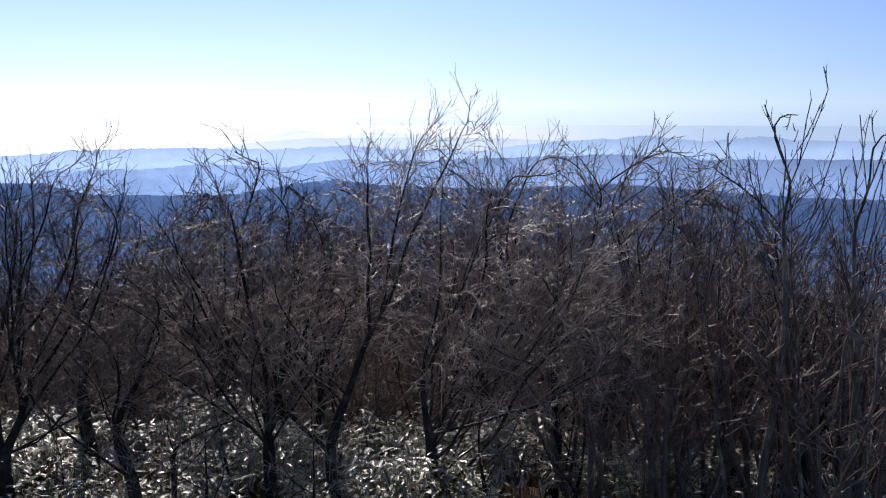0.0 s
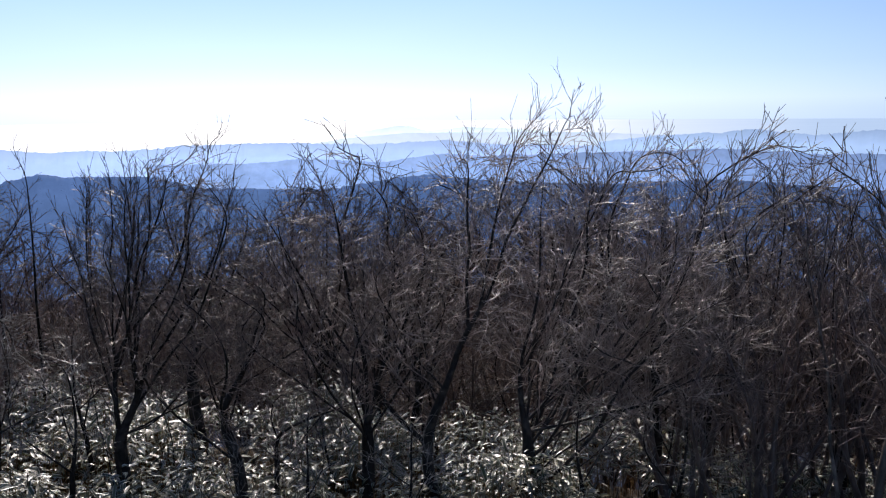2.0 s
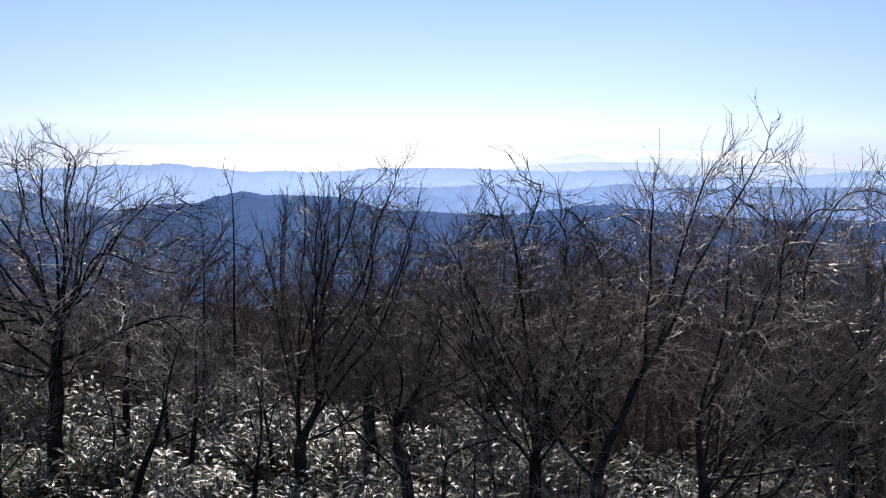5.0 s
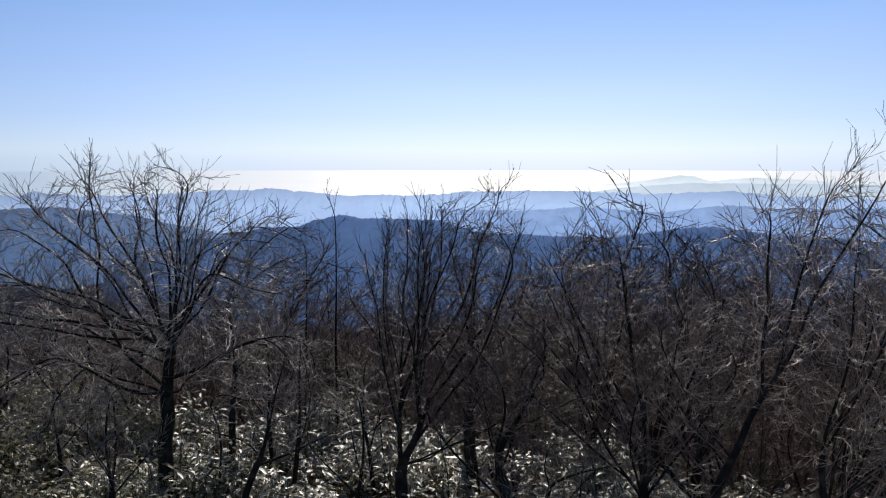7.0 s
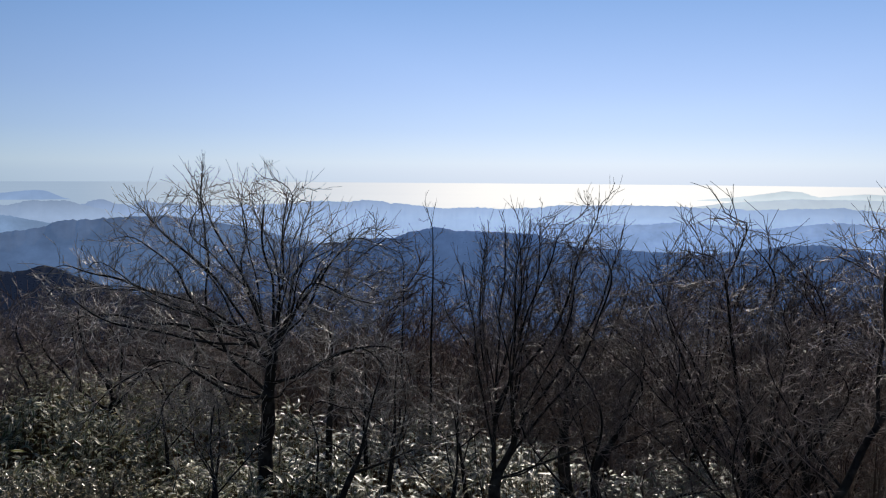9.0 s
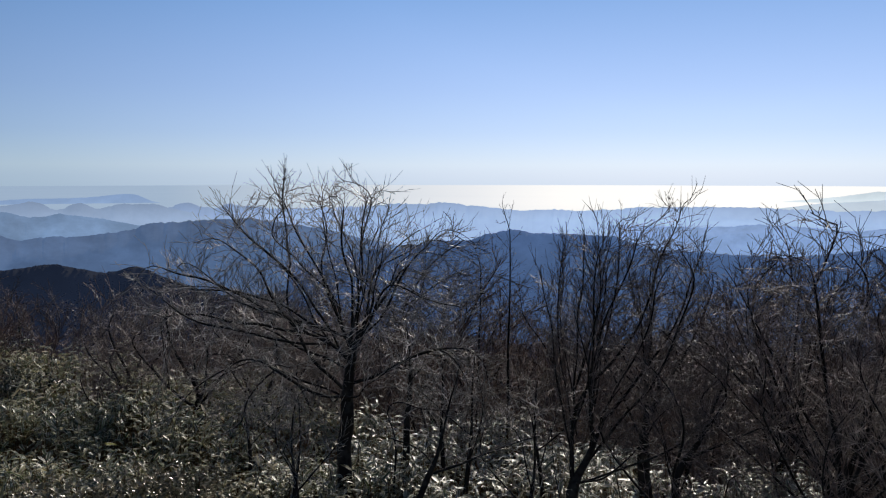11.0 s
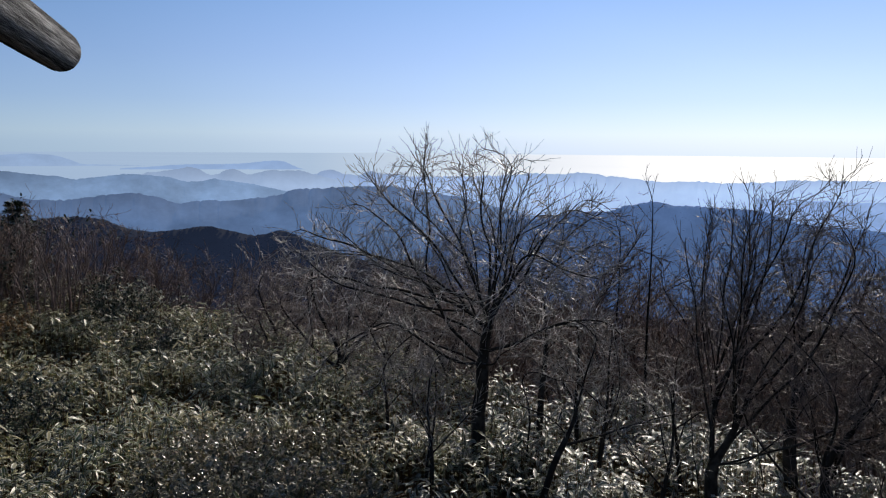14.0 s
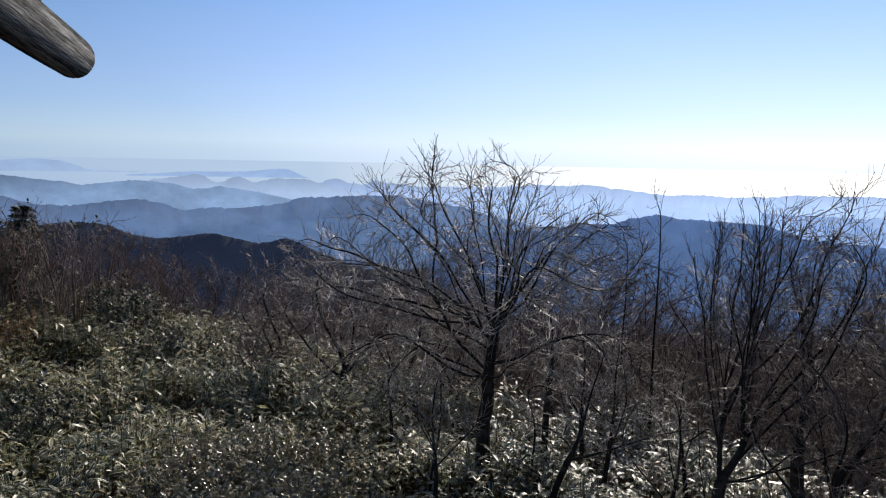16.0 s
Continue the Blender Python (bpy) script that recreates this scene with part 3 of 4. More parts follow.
# broad many-stemmed tree whose twigs all sweep to one side
sr = random.Random(3)
put(tree("broad many-stemmed bare beech with dense wind-swept twigs", 11,
         [(-0.58, 0, 0, 0, 0, 1.9, 0), (-0.58, 0, 1.7, 16, 0, 1.6, 0.0), (-0.3, 0, 2.9, 24, 0, 2.6, 0.02), (-0.2, 0, 3.2, 14, 0, 2.4, 0.03), (-0.3, 0, 3.0, 3, 180, 2.0, 0.02), (0.14, 0.1, 0, 1, 180, 2.2, 0.02), (0.26, 0, 0, 14, -20, 1.0, 0.02), (0.34, -0.2, 0, 30, -30, 0.8, 0.02), (0.2, 0.25, 0, 20, 40, 0.8, 0.02)]
         + fanned(sr, 11, 0.35, 0, (0.6, 1.4), (10, 52), (-30, 25), (3.0, 4.2), 0.012) + fanned(sr, 8, 0.5, 0, (0.9, 1.8), (38, 68), (-40, 20), (2.2, 3.2), 0.012) + fanned(sr, 5, 0.14, 0, (1.6, 2.4), (6, 34), (-50, 60), (2.2, 3.2), 0.015)
         + fanned(sr, 6, -0.58, 0, (1.5, 2.6), (24, 66), (160, 200), (1.4, 2.2), 0.04),
         [((1.0, 0, 3.4), (1.7, 1.2, 1.25)), ((0.25, 0, 4.2), (1.1, 0.9, 1.0)), ((0.75, 0, 4.85), (0.5, 0.5, 0.85)), ((1.8, -0.4, 2.7), (1.2, 1.0, 0.85)), ((-0.9, 0, 3.1), (0.8, 0.8, 0.8)), ((1.75, 0, 4.0), (0.75, 0.8, 1.1))],
         dens=52, step=0.12, kill=0.15, trop=(0.08, 0, 0.17), thick=0.066, tip=0.0042, flare=1.25, mats=(BEECH, ASH), wobble=0.12, twig=(0.2, 0.5, 0.115), sweep=(0.035, 0, 0.05), angle=(14, 40)), at(-30, 9.2))

# open crooked pale tree
put(tree("open crooked bare tree with pale grey twigs", 23,
         [(0, 0, 0, 1, 180, 2.9, 0), (0, 0, 2.6, 2, 0, 2.8, 0.01), (0.12, 0.25, 0, 1, 0, 2.6, 0.02), (0, 0, 2.3, 34, 180, 1.3, 0.0), (-0.45, 0, 3.0, 12, 180, 2.2, 0.02), (-0.45, 0, 3.1, 40, 178, 2.3, -0.01), (-0.3, 0, 3.0, 60, 184, 2.8, 0.0), (0.05, 0, 2.9, 52, 0, 2.2, 0.02)]
         + fanned(sr, 5, -0.2, 0, (2.5, 3.2), (14, 50), (150, 215), (1.8, 2.4), 0.015) + fanned(sr, 7, -0.35, 0, (2.7, 3.7), (48, 74), (160, 205), (2.2, 3.0), 0.004) + fanned(sr, 6, 0.05, 0, (2.6, 4.0), (18, 66), (-40, 40), (1.2, 2.0), 0.03) + fanned(sr, 5, 0, 0, (2.6, 3.8), (25, 60), (75, 110), (1.2, 1.9), 0.03) + fanned(sr, 5, 0, 0, (2.6, 3.8), (25, 60), (250, 290), (1.2, 1.9), 0.03)
         + fanned(sr, 5, 0, 0, (2.1, 2.7), (62, 80), (130, 400), (1.4, 2.0), 0.01),
         [((-0.5, 0, 4.2), (1.5, 1.2, 1.0)), ((-0.5, 0, 3.3), (2.3, 1.6, 0.75)), ((0.95, 0, 3.8), (0.8, 0.9, 0.7)), ((-1.95, 0, 3.6), (1.0, 0.8, 0.65)), ((0.9, -0.2, 2.5), (1.0, 1.0, 0.55)), ((-1.2, -0.2, 2.4), (1.5, 1.0, 0.5))],
         dens=52, step=0.12, kill=0.16, trop=(0, 0, 0.13), jitter=0.17, thick=0.08, tip=0.0046, mats=(BARK, PALE), wobble=0.17, twig=(0.12, 0.42, 0.115), fine=2, fine_up=0.12, angle=(18, 42)), at(11.3, 10.8))
leaning = tree("thin leaning bare stem with a drooping side branch", 24, [(0, 0, 0, 17, 0, 2.2, 0.0), (0.5, 0, 1.5, 68, 0, 1.9, 0.0), (0.6, 0, 1.9, 12, 20, 1.2, 0.05)], [((0.9, 0, 2.0), (1.2, 0.7, 0.55)), ((0.7, 0, 2.6), (0.5, 0.5, 0.6))],
               dens=26, jitter=0.25, thick=0.032, tip=0.004, mats=(BARK, PALE), wobble=0.09, twig=(0.1, 0.3, 0.12), fine=2)
put(leaning, at(9.6, 10.0))
put(tree("slim bare stem beside the crooked tree", 25, [(0, 0, 0, 3, 0, 3.2, 0.01), (0, 0, 1.6, 30, 10, 1.6, 0.04)], [((0.2, 0, 2.9), (0.7, 0.6, 0.8))], dens=28, jitter=0.22, thick=0.04, tip=0.004, mats=(BARK, PALE), wobble=0.07, twig=(0.1, 0.3, 0.12), fine=2), at(8.6, 11.6))

# upright vase-shaped tree
put(tree("upright vase-shaped bare tree with many thin stems", 31,
         [(0, 0, 0, 3, 0, 2.7, 0), (-0.14, 0.12, 0, 1, 180, 2.6, 0.01), (0.34, 0.25, 0, 1, 180, 2.4, 0.02)]
         + fanned(sr, 7, 0.05, 0, (1.5, 2.8), (4, 34), (150, 210), (2.2, 2.8), 0.04) + fanned(sr, 10, 0.12, 0, (1.5, 3.0), (4, 44), (-25, 25), (2.4, 3.2), 0.04) + fanned(sr, 3, 0.1, 0, (1.6, 2.6), (14, 34), (70, 110), (2.2, 2.6), 0.04) + fanned(sr, 3, 0.1, 0, (1.6, 2.6), (14, 34), (250, 290), (2.2, 2.6), 0.04)
         + fanned(sr, 5, 0.1, 0, (1.5, 2.2), (50, 72), (-60, 220), (1.0, 1.6), 0.05),
         [((0.45, 0, 3.6), (1.0, 0.85, 1.2)), ((0.98, 0, 4.0), (0.5, 0.55, 0.9)), ((-0.1, 0, 3.8), (0.5, 0.5, 0.75)), ((1.1, 0, 4.5), (0.28, 0.3, 0.6)), ((0.6, -0.2, 2.6), (1.1, 0.9, 0.5))],
         dens=130, step=0.11, kill=0.13, trop=(0.02, 0, 0.3), jitter=0.12, thick=0.045, tip=0.0038, flare=1.4, mats=(BARK, UMBER), wobble=0.09, twig=(0.14, 0.36, 0.11), fine_up=0.14, angle=(14, 40)), at(-4.4, 9.6))

# trees between
put(tree("straight bare trunk with a narrow dark crown", 43, [(0, 0, 0, 2, 180, 4.2, 0.02), (0, 0, 1.6, 26, 180, 2.4, 0.04), (0, 0, 1.8, 28, 10, 2.3, 0.04), (0, 0, 1.5, 30, 90, 2.2, 0.04)] + fanned(sr, 8, 0, 0, (1.5, 2.6), (15, 55), (0, 360), (1.4, 2.2)), [((0, 0, 3.2), (1.1, 1.0, 1.2))], dens=60, trop=(0, 0, 0.2), thick=0.07, mats=(BARK, UMBER)), at(-9.1, 11.6))
put(tree("small leaning bare tree with twisted glinting twigs", 41, [(0, 0, 0, 11, 180, 2.8, 0.02), (0.12, 0.1, 0, 4, 0, 2.3, 0.02), (-0.3, 0, 1.3, 48, 175, 1.6, 0.04), (0.1, 0, 1.2, 46, 5, 1.7, 0.04), (-0.3, 0, 1.6, 40, 260, 1.5, 0.03), (-0.3, 0, 1.9, 20, 0, 1.8, 0.04), (0.1, 0, 1.5, 66, 0, 1.5, 0.03)] + fanned(sr, 8, -0.2, 0, (1.4, 2.4), (25, 75), (0, 360), (1.0, 1.7)),
         [((-0.1, 0, 2.55), (1.25, 1.0, 0.75)), ((-0.3, 0, 3.2), (0.8, 0.8, 0.7)), ((0.3, -0.2, 1.9), (1.0, 0.8, 0.5))], dens=55, trop=(0.02, 0, 0.06), jitter=0.25, thick=0.058, mats=(BARK, TWIG), wobble=0.09, twig=(0.12, 0.34, 0.1)), at(-12.8, 9.3))
put(tree("many-stemmed bare tree leaning outward with brown twigs", 47,
         [(0, 0, 0, 5, 0, 3.0, 0.02), (-0.1, 0.1, 0, 16, 180, 3.6, 0.02), (-0.06, 0, 0, 26, 182, 1.6, 0.0), (0.45, 0.1, 0, 10, 0, 2.6, 0.02), (0.5, 0.1, 1.3, 44, 180, 3.4, 0.0), (0.5, 0.1, 1.7, 36, 176, 3.0, 0.01), (-0.5, 0, 1.2, 40, 185, 2.2, 0.03), (0.1, 0, 1.6, 30, 20, 2.3, 0.03), (0, 0, 1.3, 40, 260, 1.9, 0.03), (0.1, 0, 1.5, 30, 90, 2.2, 0.03), (0, 0, 2.0, 14, 170, 2.4, 0.02)] + fanned(sr, 7, -0.2, 0, (1.3, 2.4), (20, 60), (150, 215), (1.6, 2.4)) + fanned(sr, 5, 0.2, 0, (1.3, 2.4), (15, 55), (-40, 40), (1.5, 2.2)),
         [((-0.1, 0, 3.1), (1.5, 1.1, 0.9)), ((-0.6, 0, 3.7), (1.0, 0.9, 0.85)), ((0.4, 0, 3.6), (0.8, 0.8, 0.85)), ((-0.3, -0.2, 2.2), (1.2, 0.9, 0.4))], dens=52, step=0.12, kill=0.17, trop=(-0.10, 0, 0.10), jitter=0.15, thick=0.062, mats=(BARK, TWIG), twig=(0.14, 0.36, 0.1)), at(-20.9, 9.5))
fan = tree("feathery upright bare tree at the edge of the slope", 53, [(0, 0, 0, 2, 0, 3.4, 0.02), (0.15, 0.1, 0, 4, 0, 3.0, 0.02), (0, 0, 1.5, 22, 0, 3.0, 0.03), (0, 0, 1.5, 24, 180, 3.0, 0.03), (0, 0, 1.8, 14, 90, 2.8, 0.03), (0, 0, 1.7, 18, 270, 2.6, 0.03), (0, 0, 1.3, 40, 190, 2.2, 0.05), (0, 0, 1.3, 40, -10, 2.2, 0.05)] + fanned(sr, 9, 0, 0, (1.4, 2.6), (8, 50), (0, 360), (1.8, 2.8), 0.025),
           [((0, 0, 3.2), (1.3, 1.1, 1.2)), ((-0.3, 0, 4.1), (0.6, 0.7, 1.0)), ((0.5, 0, 4.2), (0.5, 0.6, 0.95)), ((0.05, 0, 4.6), (0.4, 0.4, 0.85))], dens=50, trop=(0.05, 0, 0.24), thick=0.068, mats=(BARK, UMBER), twig=(0.14, 0.36, 0.125), fine_up=0.14)
put(fan, at(-41.2, 11.3))
for az, r, spin, size in ((-48.3, 12.0, 160, 1.04), (-17.5, 12.4, 50, 0.86), (-21.6, 12.8, 120, 0.84), (-24.4, 12.2, 210, 0.84), (-36.0, 12.2, 300, 0.92), (-45.0, 11.2, 40, 0.82), (-53.5, 11.2, 80, 0.92), (-58.5, 10.8, 130, 0.95)):
    tagged(copy_thing(fan, at(az, r, spin, size)), group="feathery trees at the edge of the slope")
spread = put(tree("low spreading bare tree with tangled twigs", 63, [(0, 0, 0, 6, 0, 1.6, 0.02), (0, 0, 0.6, 56, 180, 2.0, 0.03), (0, 0, 0.8, 52, 0, 1.8, 0.03), (0, 0, 0.9, 40, 90, 1.6, 0.03), (0, 0, 0.9, 40, 270, 1.6, 0.03), (0, 0, 1.0, 20, 180, 1.8, 0.03), (0, 0, 0.5, 76, 186, 2.3, 0.0)],
                [((0, 0, 2.1), (1.5, 1.3, 1.1)), ((-1.2, 0, 1.4), (1.0, 0.8, 0.5))], dens=48, jitter=0.22, thick=0.075, tip=0.0045, mats=(BARK, TWIG), wobble=0.1), at(22.3, 14.8, size=0.95))
for az, r, spin, size in ((26.4, 16.4, 70, 0.85), (17.6, 14.4, 140, 0.9), (14.4, 14.2, 260, 0.85)):
    tagged(copy_thing(spread, at(az, r, spin, size)), group="low spreading trees")

# tall pale shoots with stubby upright ends
shoot = tree("tall bare tree with pale upright shoots and stubby tips", 61,
             [(0, 0, 0, 2, 0, 5.6, 0.0), (0.25, 0, 0, 6, 0, 2.4, 0.0), (0.45, 0, 2.2, 38, 0, 0.8, 0.0), (0.85, 0, 2.8, 4, 0, 2.6, 0.01), (-0.2, 0.1, 0, 7, 180, 5.0, 0.005)]
             + fanned(sr, 11, 0.1, 0, (2.4, 5.4), (38, 22), (-50, 50), (0.5, 1.5), 0.10) + fanned(sr, 11, 0.1, 0, (2.4, 5.2), (38, 22), (130, 230), (0.5, 1.5), 0.10) + fanned(sr, 8, 0.9, 0, (3.2, 5.0), (36, 20), (0, 360), (0.5, 1.3), 0.10) + fanned(sr, 8, -0.6, 0, (2.4, 4.8), (36, 20), (0, 360), (0.5, 1.4), 0.10),
             [((0, 0, 4.7), (0.7, 0.7, 1.5)), ((0.75, 0, 4.6), (0.4, 0.4, 1.3)), ((-0.6, 0, 4.2), (0.4, 0.4, 1.3))],
             dens=5, step=0.12, kill=0.2, trop=(0, 0, 0.8), jitter=0.10, thick=0.036, tip=0.0056, mats=(PALEBARK, PALEBARK), wobble=0.07, twig=(0.06, 0.16, 0.22), fine=0, fine_up=0.3, angle=(18, 40))
put(shoot, at(-55.7, 8.8))
for az, r, spin, size in ((-60.6, 8.9, 50, 0.98), (-65.0, 9.2, 200, 0.95)):
    tagged(copy_thing(shoot, at(az, r, spin, size)), group="pale shoots")

# thin pole trees and saplings
pole = tree("thin straight young tree with short side twigs", 67, [(0, 0, 0, 0.5, 0, 5.0, 0.02)] + [(0, 0, 1.6 + 0.2 * k, 58 - k, 137.5 * k, 0.75 - 0.028 * k, 0.08) for k in range(16)],
            [((0, 0, 3.4), (0.5, 0.5, 1.7))], dens=18, thick=0.021, tip=0.0038, trop=(0, 0, 0.25), wobble=0.02, mats=(BARK, UMBER), twig=(0.08, 0.2, 0.16), fine=1)
put(pole, at(0.9, 13.4))
tagged(copy_thing(pole, at(3.0, 14.4, 70, 0.9)), group="pole trees")
sapling = tree("thin crooked sapling with curling pale twigs", 71, [(0, 0, 0, 3, 0, 2.6, 0.01), (0, 0, 1.0, 40, 20, 1.0, 0.05), (0, 0, 1.3, 44, 200, 1.0, 0.05), (0, 0, 1.6, 50, 100, 0.8, 0.05)], [((0, 0, 2.0), (0.75, 0.7, 0.8))], dens=34, jitter=0.4, thick=0.024, tip=0.004, mats=(BARK, PALE), wobble=0.10, twig=(0.1, 0.3, 0.12), fine=2)
put(sapling, at(-0.3, 9.4))
for az, r, spin, size in ((3.6, 10.6, 80, 1.1), (15.4, 9.8, 150, 0.95), (16.0, 10.4, 40, 0.9), (-1.8, 10.8, 220, 1.0), (5.6, 12.0, 300, 1.1), (18.6, 11.8, 150, 0.9), (-11.0, 8.6, 10, 0.7), (-16.4, 8.8, 90, 0.8), (-24.0, 8.6, 90, 0.8), (-37.0, 9.2, 200, 0.9), (-43.0, 9.0, 30, 1.0)):
    tagged(copy_thing(sapling, at(az, r, spin, size)), group="saplings among the bamboo")

# twiggy trees on the slope below
slope = [tree("bare brown-twigged tree on the slope below the lookout", 80 + i, [(0, 0, 0, 4, 90 * i, 3.4, 0.02), (0, 0, 0.8, 28, 40 + 70 * i, 2.8, 0.03), (0, 0, 0.8, 30, 170 + 60 * i, 2.8, 0.03), (0, 0, 1.2, 24, 270, 2.6, 0.03)],
              [((0, 0, 3.0), (1.8, 1.8, 1.7)), ((0.3, 0, 4.3), (1.0, 1.0, 0.9))], dens=26, step=0.16, kill=0.26, trop=(0, 0, 0.15), thick=0.08, tip=0.006, mats=(BARK, (UMBER, RUSSET, UMBER)[i]), twig=(0.2, 0.5, 0.12), fine=3, single=False) for i in range(3)]
rng = random.Random(5)
spots = []
for i in range(39):
    az = -64 + 82 * (i + rng.random()) / 39
    r = edge_at(az) + 0.8 + (i % 3) * 4 + rng.random() * 3.5
    a = radians(az)
    spots.append((az, r, (H - r * math.tan(radians(rng.uniform(8, 12.5))) - ground_z(-r * math.sin(a), r * math.cos(a))) / 5.4))
for i, (az, r, size) in enumerate(spots):
    m = at(az, r, rng.random() * 360, size)
    put(slope[i], m) if i < 3 else tagged(copy_thing(slope[i % 3], m), group="trees on the slope")

# shrubs along the left edge of the clearing
bush = [tree("leafless russet shrub with dense fine twigs", 90 + i, [(0.1 * math.cos(k), 0.1 * math.sin(k), 0, 8 + 4 * (k % 3), 60 * k + 20 * i, 1.5, 0.01) for k in range(7)],
             [((0, 0, 1.6), (1.3, 1.3, 1.15))], dens=28, step=0.13, kill=0.2, trop=(0, 0, 0.3), thick=0.022, tip=0.005, mats=(UMBER, (RUSSET, UMBER)[i]), twig=(0.16, 0.4, 0.12), fine=2, category="shrub", name="bare_shrub", single=False, sides=5) for i in range(2)]
wands = tree("leafless shrub of tall pale wands", 95, [(0.15 * math.cos(k), 0.15 * math.sin(k), 0, 5 + 3 * (k % 4), 51 * k, 2.3 + 0.15 * (k % 3), 0.01) for k in range(9)],
             [((0, 0, 1.9), (0.8, 0.8, 0.9))], dens=14, trop=(0, 0, 0.6), thick=0.02, tip=0.006, mats=(TWIG, TWIG), twig=(0.15, 0.4, 0.14), fine=1, fine_up=0.2, category="shrub", name="bare_shrub", single=False, sides=5)
put(wands, at(39.9, 19.4, size=1.08))
for az, r, spin, size in ((41.4, 20.2, 60, 1.0), (38.0, 20.6, 130, 0.9), (43.6, 19.2, 200, 1.05), (46.5, 18.4, 20, 1.1), (40.8, 18.6, 270, 0.8)):
    tagged(copy_thing(wands, at(az, r, spin, size)), group="pale wands at the clearing's edge")
bushes = []
for i in range(26):
    az = 13 + 36 * (i + rng.random()) / 26
    r = edge_at(az) + 1.5 + (i % 3) * 3 + rng.random() * 2
    a = radians(az)
    bushes.append((az, r, (H - r * math.tan(radians(rng.uniform(8.5, 11.2))) - ground_z(-r * math.sin(a), r * math.cos(a))) / 3.0))
for i, (az, r, size) in enumerate(bushes):
    m = at(az, r, rng.random() * 360, size)
    put(bush[i], m) if i < 2 else tagged(copy_thing(bush[i % 2], m), group="shrubs at the clearing's edge")

thicket = tree("leafless grey-brown shrub with upright stems", 97, [(0.3 * math.cos(k * 2.4), 0.3 * math.sin(k * 2.4), 0, 6 + 8 * (k % 3), 77 * k, 2.6 + 0.2 * (k % 3), 0.01) for k in range(8)],
               [((0, 0, 2.3), (1.1, 1.0, 1.2))], dens=26, trop=(0, 0, 0.35), thick=0.03, tip=0.005, mats=(UMBER, TWIG), wobble=0.11, twig=(0.14, 0.36, 0.14), fine=2, category="shrub", name="bare_shrub", single=False, sides=5)
for i in range(11):
    az = -66 + 23 * (i + rng.random()) / 11
    m = at(az, 9.0 + (i % 3) * 1.3 + rng.random(), rng.random() * 360, 0.95 + 0.3 * rng.random())
    put(thicket, m) if i == 0 else tagged(copy_thing(thicket, m), group="shrubs in the thicket")

for i in range(10):
    az = -48 + 60 * (i + rng.random()) / 10
    tagged(copy_thing(bush[i % 2], at(az, edge_at(az) + 1.0 + rng.random() * 2.0, rng.random() * 360, 0.7 + 0.3 * rng.random())), group="shrubs at the clearing's edge")

for az, r, size in ((34.8, 20.6, 0.8), (37.4, 21.4, 0.9), (42.6, 20.4, 1.0), (45.5, 19.2, 1.0)):
    tagged(copy_thing(bush[0], at(az, r, rng.random() * 360, size)), group="shrubs at the clearing's edge")

# ---- dwarf bamboo ----
def leaves(rng, base, way, length, width, droop, fold=0.12):
    """Folded lance-shaped leaves that bend over: eight vertices each. base (n, 3), way (n, 3) unit."""
    side = unit(np.cross(way, UP + rng.normal(0, 0.3, way.shape)))
    nrm = np.cross(side, way)
    w, L, sag = (width / 2)[:, None], length[:, None], (length * droop)[:, None]
    cols = [base]
    for f, g in ((0.3, 0.9), (0.66, 0.82)):
        mid = base + way * L * f - UP * sag * f * f
        lift = nrm * w * g * fold * 2
        cols += [mid - side * w * g + lift, mid, mid + side * w * g + lift]
    cols.append(base + way * L * 0.97 - UP * sag)
    v = np.stack(cols, 1)
    f = np.array([(0, 2, 1), (0, 3, 2), (1, 2, 5), (1, 5, 4), (2, 3, 6), (2, 6, 5), (4, 5, 7), (5, 6, 7)])
    uv = np.tile(np.array([(0.5, 0), (0, 0.3), (0.5, 0.3), (1, 0.3), (0, 0.66), (0.5, 0.66), (1, 0.66), (0.5, 1.0)]), (len(base), 1))
    return v.reshape(-1, 3), (f[None] + (np.arange(len(base)) * 8)[:, None, None]).reshape(-1, 3), uv


